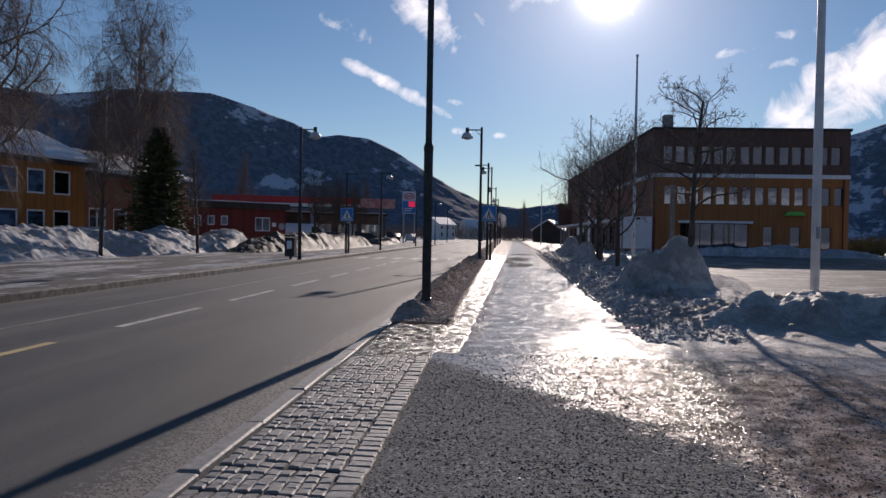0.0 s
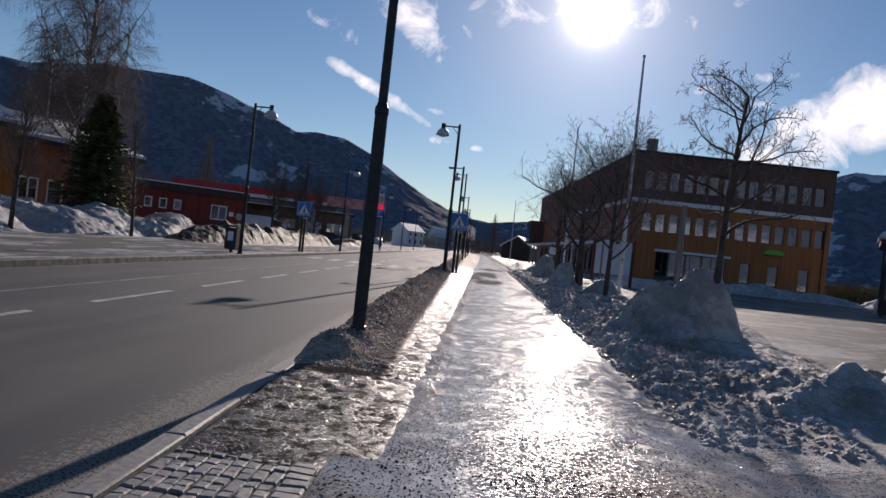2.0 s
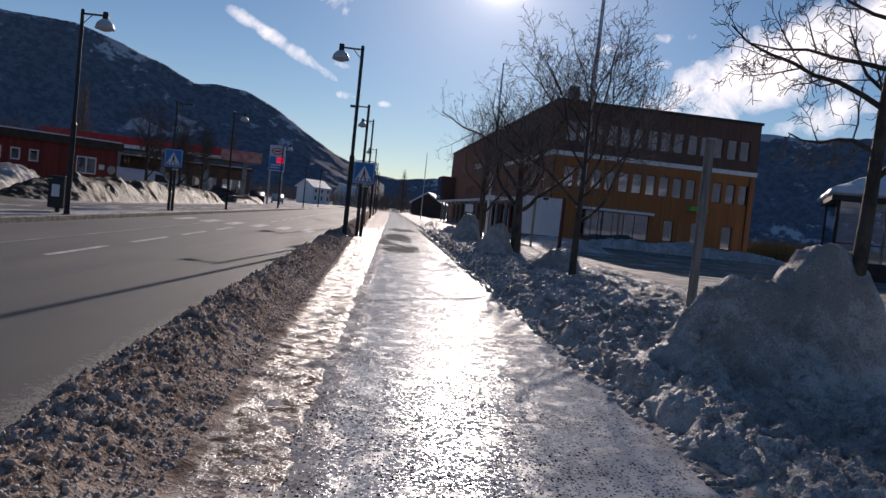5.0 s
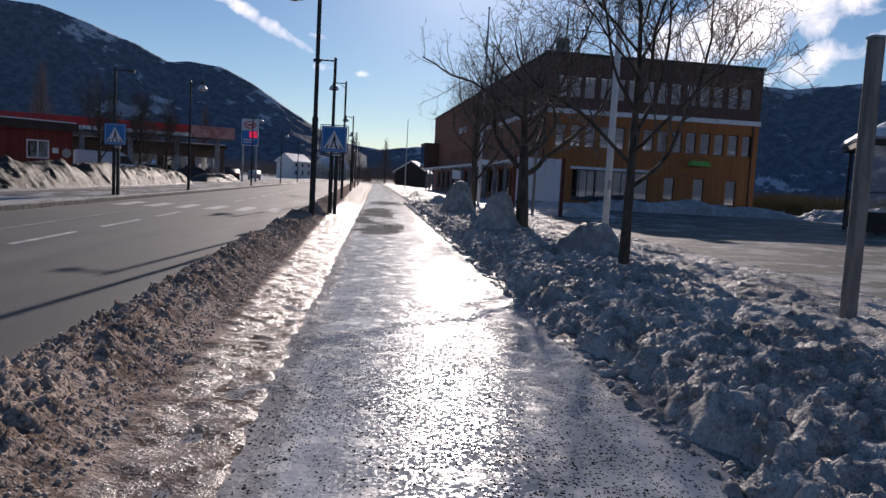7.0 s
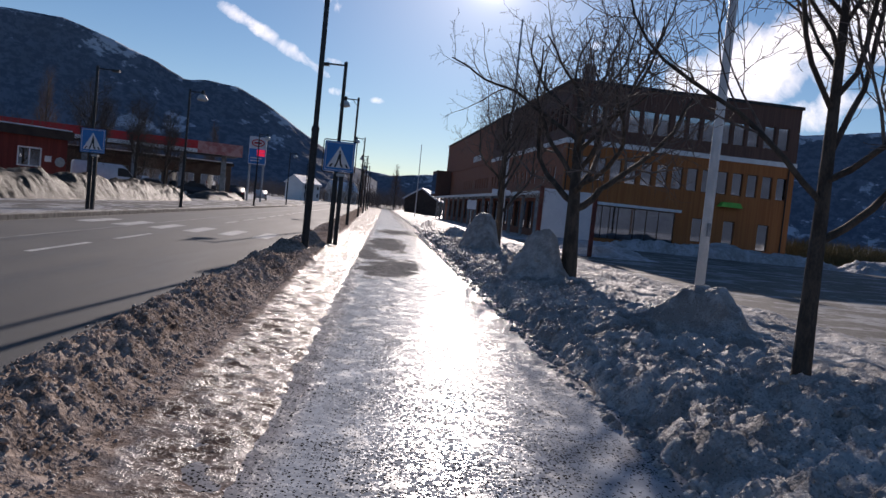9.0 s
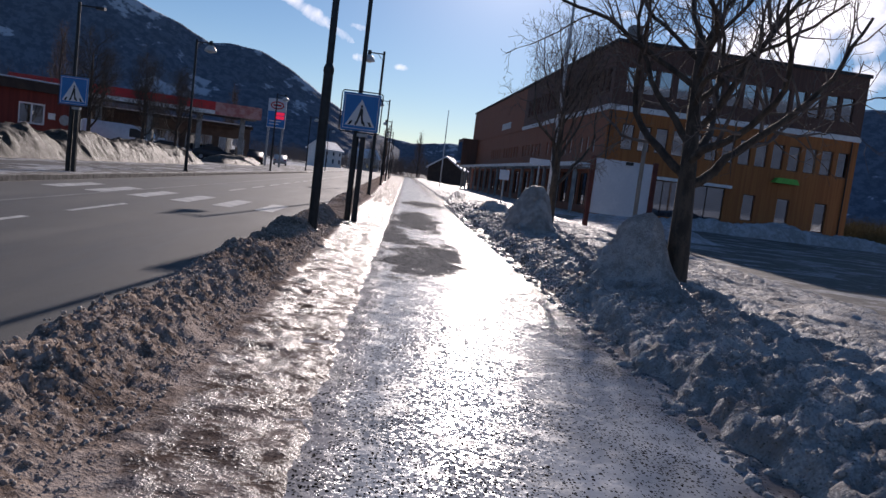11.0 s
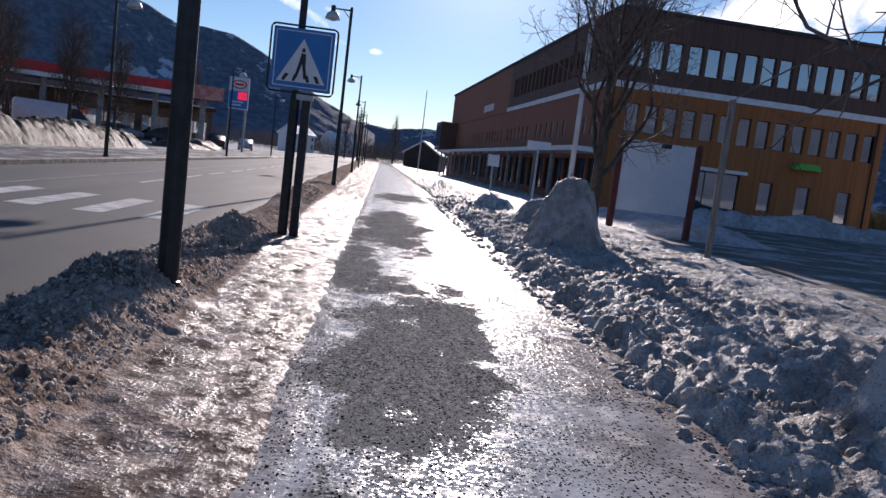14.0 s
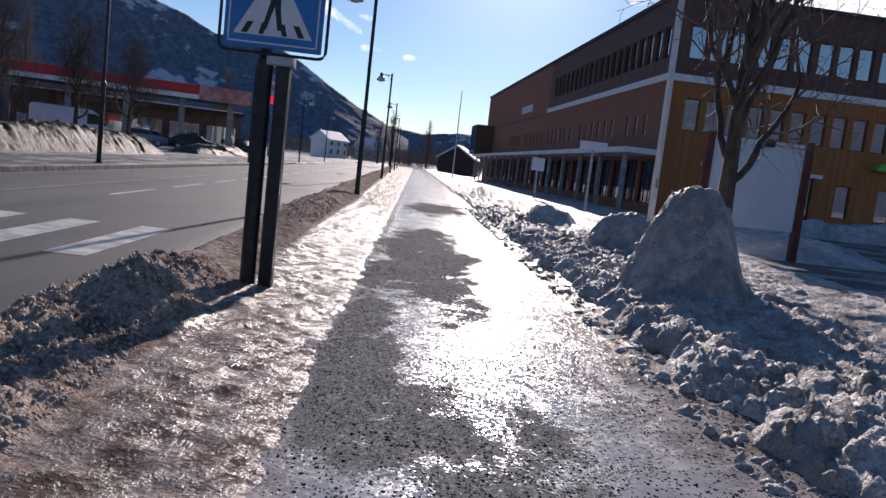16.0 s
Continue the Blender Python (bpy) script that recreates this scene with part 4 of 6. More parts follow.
def lamp_post(m, height=5.7, arm=-0.62, bell=True, group="street lamps"):
    """A dark street lamp: stepped pole, short arm, bell-shaped head. arm is the arm's reach along x."""
    t = thing("street_lamp", m, "dark painted steel street lamp with a pale bell-shaped shade", "street lamp", group)
    bm = bmesh.new()
    lathe(bm, [(0.001, -0.3), (0.072, -0.3), (0.072, 2.42), (0.078, 2.44), (0.078, 2.5), (0.052, 2.56), (0.050, height - 0.03), (0.03, height), (0.001, height)], 16)
    part("pole", bm, STEEL_DARK, t, smooth=False)
    bm = lathe(bmesh.new(), [(0.001, 0.0), (0.13, 0.0), (0.13, 0.025), (0.085, 0.03), (0.085, 0.12), (0.07, 0.13)], 16)
    part("base_collar", bm, STEEL_DARK, t)
    bm = boxes((min(arm, 0), max(arm, 0), -0.022, 0.022, height - 0.14, height - 0.095))
    tube(bm, [(0, 0, height - 0.42), (arm * 0.45, 0, height - 0.12)], 0.012, 6)
    part("arm", bm, STEEL_DARK, t)
    if bell:
        bm = lathe(bmesh.new(), [(0.001, 0.10), (0.075, 0.10), (0.08, -0.08), (0.06, -0.10)], 16, (arm, 0, height - 0.12))
        part("lamp_housing", bm, STEEL_DARK, t, smooth=False)
        bm = lathe(bmesh.new(), [(0.07, -0.09), (0.13, -0.12), (0.21, -0.20), (0.25, -0.31), (0.255, -0.36), (0.245, -0.36), (0.235, -0.30), (0.19, -0.20), (0.06, -0.12)], 20, (arm, 0, height - 0.12))
        part("shade", bm, LAMP_WHITE, t, "pale enamelled bell shade", smooth=True)
        bm = lathe(bmesh.new(), [(0.001, -0.42), (0.10, -0.41), (0.19, -0.37), (0.236, -0.33)], 18, (arm, 0, height - 0.12))
        part("diffuser", bm, LAMP_WHITE, t, smooth=True)
    else:
        bm = boxes((arm - 0.22, arm + 0.1, -0.09, 0.09, height - 0.15, height - 0.08), bevel=0.02)
        part("lamp_housing", bm, STEEL_DARK, t)
    return t


for y in (11.58, 32.0, 53.3, 75.0, 97.0, 119.0, 141.0):
    xx = {11.58: -1.635, 32.0: -2.23}.get(y, -1.12 - 0.034 * y)
    lamp_post(pose(xx, y, 0.10 if y < 40 else 0.05), 5.8 if y < 40 else 6.15)
for y in (30.6, 54.4, 77.5, 100.5, 123.5):
    lamp_post(pose(road_left(y) - 0.25 - (0.4 if y > 50 else 0), y, WALK_Z), 5.65 if y < 50 else 5.8, 0.62)


def crossing_sign(m, arm):
    """The blue crossing sign, hung on a slim lamp pole with a second short post beside it."""
    t = thing("crossing_sign", m, "square blue crossing sign with a white triangle on twin dark posts", "road sign", "crossing signs")
    bm = bmesh.new()
    lathe(bm, [(0.001, -0.3), (0.065, -0.3), (0.065, 1.9), (0.05, 1.95), (0.045, 4.85), (0.001, 4.87)], 14)
    part("lamp_pole", bm, STEEL_DARK, t)
    bm = boxes((min(arm, 0), max(arm, 0), -0.02, 0.02, 4.74, 4.78))
    box(bm, arm - 0.12, arm + 0.12, -0.07, 0.07, 4.70, 4.78)
    part("lamp_arm", bm, STEEL_DARK, t)
    bm = boxes((0.10, 0.21, -0.055, 0.055, -0.3, 1.92), bevel=0.008)
    part("post", bm, STEEL_DARK, t)
    bm = boxes((0.02, 0.24, -0.075, 0.06, 1.86, 1.96), bevel=0.01)
    part("bracket", bm, SIGN_BACK, t)
    w, z0, y0 = 0.79, 1.98, -0.10
    xc = 0.06
    bm = boxes((xc - w / 2, xc + w / 2, y0, y0 + 0.03, z0, z0 + w), bevel=0.012)
    plate = part("sign_plate", bm, SIGN_BLUE, t, "blue reflective plate")
    # pale rim line, triangle, stripes
    bm = bmesh.new()
    e = 0.36
    for a, b, c, d in ((-e, e, -e, -e + 0.012), (-e, e, e - 0.012, e), (-e, -e + 0.012, -e, e), (e - 0.012, e, -e, e)):
        box(bm, xc + a, xc + b, y0 - 0.003, y0, z0 + w / 2 + c, z0 + w / 2 + d)
    part("rim_line", bm, SIGN_WHITE, plate)
    bm = prism(bmesh.new(), [(xc - 0.315, z0 + 0.10), (xc + 0.315, z0 + 0.10), (xc, z0 + 0.66)], y0 - 0.004, y0 - 0.001)
    part("triangle", bm, SIGN_WHITE, plate, "white reflective triangle")
    for x0, x1, lean in ((-0.255, -0.205, 0.06), (-0.115, -0.075, 0.03), (0.075, 0.115, -0.03), (0.205, 0.255, -0.06)):
        bm = prism(bmesh.new(), [(xc + x0, z0 + 0.11), (xc + x1, z0 + 0.11), (xc + x1 + lean * 0.8, z0 + 0.20), (xc + x0 + lean * 0.8, z0 + 0.20)], y0 - 0.007, y0 - 0.003)
        part("stripe", bm, SIGN_BLACK, plate)
    # the pictogram, reduced to plain bars
    bm = prism(bmesh.new(), [(xc - 0.045, z0 + 0.33), (xc + 0.05, z0 + 0.33), (xc + 0.04, z0 + 0.47), (xc - 0.015, z0 + 0.48)], y0 - 0.007, y0 - 0.003)
    prism(bm, [(xc - 0.045, z0 + 0.335), (xc + 0.0, z0 + 0.335), (xc - 0.055, z0 + 0.15), (xc - 0.09, z0 + 0.15)], y0 - 0.0072, y0 - 0.003)
    prism(bm, [(xc + 0.0, z0 + 0.335), (xc + 0.045, z0 + 0.335), (xc + 0.075, z0 + 0.15), (xc + 0.035, z0 + 0.15)], y0 - 0.0072, y0 - 0.003)
    prism(bm, [(xc - 0.012, z0 + 0.49), (xc + 0.03, z0 + 0.49), (xc + 0.03, z0 + 0.54), (xc - 0.012, z0 + 0.54)], y0 - 0.0072, y0 - 0.003)
    part("symbol", bm, SIGN_BLACK, plate, "dark symbol of plain bars")
    # bent tube guard round the plate
    g, r = w / 2 + 0.035, 0.06
    pts = []
    for sx, sz, a0 in ((1, 1, 0), (-1, 1, 90), (-1, -1, 180), (1, -1, 270)):
        for k in range(5):
            a = radians(a0 + 22.5 * k)
            pts.append((xc + sx * (g - r) + r * math.cos(a), y0 + 0.02, z0 + w / 2 + sz * (g - r) + r * math.sin(a)))
    tube_pts = pts + [pts[0]]
    part("guard_tube", tube(bmesh.new(), tube_pts, 0.013, 6, cap=False), STEEL_DARK, t, smooth=True)
    return t


crossing_sign(pose(-2.20, 36.95, -0.01), -0.55)
crossing_sign(pose(-10.82, 42.6, -0.02), 0.6)


def flag_pole(m, height, label):
    t = thing("flag_pole", m, label, "flag pole", "white flag poles")
    part("pole", lathe(bmesh.new(), [(0.001, -0.2), (0.062, -0.2), (0.06, height * 0.3), (0.05, height * 0.65), (0.03, height), (0.001, height + 0.01)], 14), POLE_WHITE, t, smooth=True)
    part("finial", lathe(bmesh.new(), [(0.001, 0.1), (0.04, 0.08), (0.05, 0.04), (0.035, 0.0), (0.001, 0.0)], 12, (0, 0, height)), POLE_WHITE, t, smooth=True)
    part("cleat", boxes((-0.02, 0.02, -0.10, -0.055, 1.15, 1.32), bevel=0.006), STEEL_GREY, t)
    part("halyard", tube(bmesh.new(), [(0.0, -0.085, 1.25), (0.01, -0.075, height * 0.6), (0.0, -0.045, height - 0.02)], 0.005, 5), WHITE_PAINT, t)
    return t


flag_pole(pose(4.0, 11.1, 0.1), 9.0, "white flag pole standing in the snow bank")
flag_pole(pose(3.5, 26.4, 0.1), 7.4, "slender white flag pole beside the bare tree")
flag_pole(pose(3.3, 44.2, 0.1), 8.2, "white flag pole before the school front")
flag_pole(pose(-28.5, 47.0, 0.3), 10.5, "tall white flag pole on the lawn")
flag_pole(pose(1.2, 100.0, 0.1), 8.0, "thin pale pole far along the path")


def plain_post(m, h, w, label):
    t = thing("signpost", m, label, "post")
    part("post", boxes((-w / 2, w / 2, -w / 2, w / 2, -0.3, h), bevel=w * 0.12), WOOD_GREY, t)
    part("cap", boxes((-w * 0.55, w * 0.55, -w * 0.55, w * 0.55, h, h + 0.02)), STEEL_GREY, t)
    return t


plain_post(pose(3.5, 19.3, 0.1), 2.45, 0.10, "grey weathered wooden post in the snow bank")
plain_post(pose(4.6, 39.0, 0.1), 2.75, 0.09, "tall grey weathered post in the snow")

# ---- trees ----


def twig_tree(seed, height, trunk_h, spread, r0, levels, limbs, droop=0.0, kink=0.35, ends=3, up=0.5, sides=(9, 6, 4, 3, 3), lean=(0, 0), lens=(0.55, 0.5, 0.5), dense=1.0):
    """A bare tree. Returns two bmesh-like pairs (verts, faces): trunk with limbs, and twigs."""
    rnd = random.Random(seed)
    thick, thin = ([], []), ([], [])

    def limb(p, d, length, r, level):
        target = thick if level <= 1 else thin
        n = max(3, int(length / (0.22 if level else 0.5)) + 1) if level < 3 else 3
        s = sides[min(level, len(sides) - 1)]
        V, F = target
        pts = []
        q, dd = Vector(p), Vector(d).normalized()
        seg = length / n
        for i in range(n + 1):
            t = i / n
            pts.append((q.copy(), dd.copy(), max(0.0028, r * (1 - 0.72 * t))))
            wob = kink * (0.1 if level == 0 else 1.0)
            dd = (dd + Vector((rnd.gauss(0, wob), rnd.gauss(0, wob), rnd.gauss(0, wob))) * 0.5 + Vector((0, 0, (up * 0.22 if level in (1, 2) else 0.04) - droop * (0.12 * level if level > 1 else 0)))).normalized()
            q = q + dd * seg
        base = len(V)
        for c, w, rr in pts:
            a = w.cross(Vector((0.3, 0.5, 0.81))).normalized()
            b = w.cross(a)
            for j in range(s):
                g = 2 * math.pi * j / s
                V.append(tuple(c + a * (rr * math.cos(g)) + b * (rr * math.sin(g))))
        for i in range(n):
            for j in range(s):
                F.append((base + i * s + j, base + i * s + (j + 1) % s, base + (i + 1) * s + (j + 1) % s, base + (i + 1) * s + j))
        F.append(tuple(base + n * s + j for j in range(s)))
        if level >= levels:
            return
        if level == 0:
            count, lo = limbs, trunk_h / length
        else:
            count, lo = max(2, int((length * (4.2 if level == 1 else 7.5) + ends) * dense)), 0.22
        for i in range(count):
            t = lo + (1 - lo) * ((i + rnd.random() * 0.9) / count) ** (0.85 if level == 0 else 1.0)
            k = min(n - 1, int(t * n))
            c, w, rr = pts[k]
            c = c.lerp(pts[k + 1][0], t * n - k)
            az = i * 2.4 + rnd.uniform(-0.6, 0.6)
            side = w.cross(Vector((math.cos(az), math.sin(az), 0.15))).normalized()
            if level == 0:
                side = Vector((math.cos(az), math.sin(az), 0))
                dd = side * (1.0 - 0.45 * t) + Vector((0, 0, up * (0.45 + 0.9 * t)))
                ln = spread * (1.05 - 0.55 * t) * rnd.uniform(0.8, 1.15)
            else:
                dd = w * rnd.uniform(0.5, 0.9) + side * rnd.uniform(0.55, 1.0) + Vector((0, 0, -droop * 0.5))
                ln = length * lens[min(level - 1, len(lens) - 1)] * (1.1 - 0.6 * t) * rnd.uniform(0.7, 1.25)
            limb(c, dd, max(0.08, ln), max(0.0035, pts[k][2] * (0.52 if level == 0 else 0.55)), level + 1)

    limb((0, 0, -0.2), (lean[0], lean[1], 1), height + 0.2, r0, 0)
    return thick, thin


def bare_tree(m, label, bark, twig, **kw):
    t = thing("tree", m, label, "tree", "bare street trees")
    thick, thin = twig_tree(**kw)
    sheet("trunk", *thick, bark, t)
    sheet("crown", *thin, twig, t, smooth=False)
    return t


ROWAN = "bare pruned rowan tree with gnarled wide-spread twigs"
bare_tree(pose(3.1, 15.1, 0.2), ROWAN, BARK, TWIG, seed=4, height=3.75, trunk_h=1.7, spread=1.75, r0=0.075, levels=4, limbs=18, kink=0.45, up=0.3, lens=(0.45, 0.45, 0.5), dense=1.0)
bare_tree(pose(2.5, 22.1, 0.3), "bare pruned rowan tree rising from the snow bank", BARK, TWIG, seed=9, height=3.1, trunk_h=1.15, spread=3.0, r0=0.072, levels=4, limbs=13, kink=0.36, up=0.55, dense=0.85)
bare_tree(pose(2.7, 30.3, 0.3), "broad bare rowan tree behind a snow mound", BARK, TWIG, seed=13, height=3.1, trunk_h=1.2, spread=4.4, r0=0.165, levels=4, limbs=15, kink=0.32, up=0.42, dense=0.56)
bare_tree(pose(2.5, 38.9, 0.3), "bare many-branched tree behind a peaked snow mound", BARK, TWIG, seed=21, height=3.3, trunk_h=1.2, spread=3.8, r0=0.12, levels=4, limbs=14, kink=0.30, up=0.65, dense=0.72)
bare_tree(pose(-18.6, 30.3, 0.05), "slim bare tree standing at the pavement's edge", BARK, TWIG, seed=31, height=5.0, trunk_h=1.5, spread=2.0, r0=0.10, levels=4, limbs=20, kink=0.25, up=0.9, dense=0.9)
bare_tree(pose(-17.6, 37.6, 0.1), "slim bare tree standing at the pavement's edge", BARK, TWIG, seed=33, height=5.2, trunk_h=1.4, spread=1.8, r0=0.09, levels=4, limbs=20, kink=0.25, up=1.0, dense=0.9)
for yy, sd in ((59.0, 41), (66.5, 43), (73.0, 45)):
    bare_tree(pose(-17.6 - 0.02 * (yy - 59), yy, 0.6), "small bare tree behind the ploughed snow wall", BARK, BARK, seed=sd, height=4.6, trunk_h=1.0, spread=2.7, r0=0.12, levels=4, limbs=19, kink=0.3, up=0.7, dense=0.95)
BIRCH = dict(levels=4, droop=0.8, kink=0.2, lens=(0.40, 0.55, 0.8))
bare_tree(pose(-26.6, 47.2, 0.3), "tall bare birch with fine hanging twigs", BIRCH_BARK, BIRCH_TWIG, seed=51, height=15.0, trunk_h=3.4, spread=8.0, r0=0.2, limbs=40, up=0.34, dense=0.62, **BIRCH)
bare_tree(pose(-29.5, 49.5, 0.3), "slender bare birch with fine hanging twigs", BIRCH_BARK, BIRCH_TWIG, seed=53, height=10.0, trunk_h=2.2, spread=4.4, r0=0.14, limbs=30, up=0.45, dense=0.7, **BIRCH)
bare_tree(pose(-23.5, 28.0, 0.3), "broad bare birch with fine hanging twigs", BIRCH_BARK, BIRCH_TWIG, seed=57, height=13.0, trunk_h=3.8, spread=7.4, r0=0.2, limbs=40, up=0.32, dense=0.65, **BIRCH)


def spruce(m, height, radius, seed):
    t = thing("spruce", m, "dense dark green spruce standing in the snow", "tree")
    rnd = random.Random(seed)
    part("trunk", lathe(bmesh.new(), [(0.001, -0.2), (0.14, -0.2), (0.09, height * 0.5), (0.02, height), (0.001, height)], 9), BARK, t)
    V, F = [], []
    n = 900
    for i in range(n):
        f = (i + rnd.random()) / n
        z = height * (0.04 + 0.95 * f)
        ln = radius * (1 - f) ** 0.8 * rnd.uniform(0.55, 1.15) + 0.12
        az = i * 2.39996 + rnd.uniform(-0.3, 0.3)
        d = Vector((math.cos(az), math.sin(az), rnd.uniform(-0.32, 0.02) + 0.45 * f))
        side = Vector((-math.sin(az), math.cos(az), 0))
        for k in range(15):
            s = rnd.uniform(0.2, 1.0)
            p = Vector((0, 0, z)) + d * (ln * s)
            w = 0.20 * (1.15 - s) + 0.07
            off = side * rnd.choice((-1, 1)) * rnd.uniform(0.3, 1.0) * w * 2.2 + d * 0.14 + Vector((0, 0, rnd.uniform(-0.12, 0.05)))
            b = len(V)
            up_ = Vector((rnd.uniform(-0.2, 0.2), rnd.uniform(-0.2, 0.2), 0.05))
            V += [tuple(p - d * 0.05), tuple(p + off * 0.5 + up_ * 0.3), tuple(p + off), tuple(p + off * 0.45 - up_ * 0.4 - Vector((0, 0, 0.05)))]
            F += [(b, b + 1, b + 2), (b, b + 2, b + 3), (b, b + 3, b + 1)]
    sheet("crown", V, F, NEEDLE, t, smooth=False)
    return t


spruce(pose(-22.9, 43.5, 0.3), 7.3, 2.5, 5)

# ---- houses ----


def school():
    """Three-storey timber-clad school: local x along the front, y back along the road side, origin at the front corner."""
    W, LEN, H, T = 17.4, 66.0, 11.2, 0.35
    t = thing("school_building", pose(10.85, 69.4, 0, 0, 0, 4), "large three-storey school clad in ochre and dark brown wood", "building")
    I = Matrix.Identity(4)
    side = pose(0, LEN, 0, 0, 0, -90)            # the wall along the road: its x runs from far to near
    # openings of the front
    low, mid, top = [], [], []
    low += [(2.5, 8.6, 0.4, 2.75), (9.9, 10.75, 0.8, 2.55), (12.3, 13.2, 0.8, 2.55), (15.0, 15.9, 0.6, 2.55)]
    for g in range(14):
        x0 = 1.0 + g * 1.16
        if x0 + 0.85 < W - 0.4:
            mid.append((x0, x0 + 0.82, 4.45, 6.1))
    for g in range(5):
        for k in range(3):
            x0 = 0.85 + g * 3.45 + k * 1.1
            if x0 + 0.9 < W - 0.3:
                top.append((x0, x0 + 0.86, 8.1, 9.75))
    part("front_wall", holed_wall(W, -0.3, 6.9, low + mid, T), CLAD_ORANGE, t, "ochre vertical wood cladding")
    part("upper_front_wall", holed_wall(W, 7.25, H, top, T), CLAD_BROWN, t, "dark brown wood cladding")
    part("band", boxes((-0.12, W + 0.05, -0.10, T, 6.9, 7.25)), WHITE_PAINT, t, "white horizontal band")
    for h in low + mid + top:
        big = h[1] - h[0] > 1.5
        window(t, I, *h, y=0.12, frame_w=0.05, bars=(0.1, 0.2, 0.3, 0.5, 0.65, 0.8) if big else (), material=BOARD_DARK if big else CLAD_BROWN)
    bm = boxes((2.3, 8.9, -0.25, 0.0, 2.78, 2.98))
    part("lintel", bm, WHITE_PAINT, t)
    bm = prism(bmesh.new(), [(11.6, 3.55), (13.4, 3.55), (13.2, 3.9), (11.9, 3.9)], -0.5, -0.02)
    part("awning", bm, GREEN_PAINT, t, "small bright green awning")
    # road side: colonnade below, small windows in the middle, a ribbon of panes on top
    smid, stop_, slow = [], [], []
    for g in range(30):
        x0 = LEN - 3.0 - g * 1.5
        if g % 7 != 3:
            smid.append((x0, x0 + 0.62, 4.2, 5.3))
    for g in range(20):
        x0 = LEN - 1.6 - g * 1.3
        stop_.append((x0, x0 + 0.95, 8.1, 9.75))
    for g in range(25):
        x0 = LEN - 2.6 - g * 2.45
        slow.append((x0, x0 + 2.05, 0.45, 2.75))
    part("side_wall", transformed(holed_wall(LEN - T, -0.3, 6.9, smid + slow, T), side), CLAD_RUST, t, "rust-brown wood cladding")
    near = [(a - LEN + 28, b - LEN + 28, c, d) for a, b, c, d in stop_ if a > LEN - 28]
    part("upper_side_wall", transformed(holed_wall(28 - T, 7.25, H, near, T), side @ Matrix.Translation((LEN - 28, 0, 0))), CLAD_BROWN, t, "dark brown wood cladding")
    part("upper_side_wall", transformed(boxes((0, LEN - 28.003, 0.003, T, 7.25, H)), side), CLAD_RUST, t, "rust-brown wood cladding")
    bars = bmesh.new()
    for k in range(9):
        box(bars, LEN - 40.5 + k * 0.62, LEN - 40.1 + k * 0.62, -0.05, 0.0, 7.5, 8.2)
    part("lettering", transformed(bars, side), WHITE_PAINT, t, "row of pale letter-sized bars")
    part("side_band", transformed(boxes((LEN - 28, LEN - T, -0.10, T, 6.9, 7.25)), side), WHITE_PAINT, t)
    part("side_wall", transformed(boxes((0.0, LEN - 28, -0.06, T, 6.9, 7.25)), side), CLAD_RUST, t)
    for h in smid + stop_:
        window(t, side, *h, y=0.12, frame_w=0.05, material=WHITE_PAINT if h[2] < 5 else CLAD_BROWN)
    for h in slow:
        window(t, side, *h, y=0.12, frame_w=0.06, bars=(0.33, 0.66), material=BOARD_DARK)
    part("canopy", transformed(boxes((2, LEN + 0.2, -1.9, 0.0, 3.0, 3.28)), side), WHITE_PAINT, t, "long pale entrance canopy")
    for g in range(15):
        xx = LEN - 0.4 - g * 4.3
        part("column", transformed(boxes((xx - 0.11, xx + 0.11, -1.75, -1.53, -0.3, 3.0), bevel=0.02), side), CONCRETE, t)
    part("porch", transformed(boxes((0.5, 6.5, -2.2, -0.06, 3.3, 7.1)), side), CLAD_BROWN, t)
    part("porch_window", transformed(boxes((1.0, 6.0, -2.24, -2.2, 3.6, 6.6)), side), PANE, t)
    bm = boxes((0, W, LEN - T, LEN, -0.3, H), (W - T, W, T, LEN - T, -0.3, H))
    part("back_wall", bm, CLAD_BROWN, t)
    part("roof", boxes((-0.12, W + 0.12, -0.12, LEN + 0.12, H, H + 0.22)), ROOF_FELT, t)
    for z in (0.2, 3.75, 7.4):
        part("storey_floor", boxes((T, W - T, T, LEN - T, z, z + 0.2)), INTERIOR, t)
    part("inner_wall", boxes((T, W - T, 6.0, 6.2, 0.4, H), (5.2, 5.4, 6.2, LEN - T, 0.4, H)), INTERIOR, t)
    part("chimney", boxes((1.5, 2.3, 2.4, 3.4, H + 0.2, H + 1.75), bevel=0.03), CONCRETE, t)
    for xx in (0.12, W - 0.5):
        part("downpipe", tube(bmesh.new(), [(xx, -0.06, 0.1), (xx, -0.06, 6.85)], 0.05, 8), BOARD_DARK, t)
    return t


def transformed(bm, m):
    bm.transform(m)
    return bm


school()


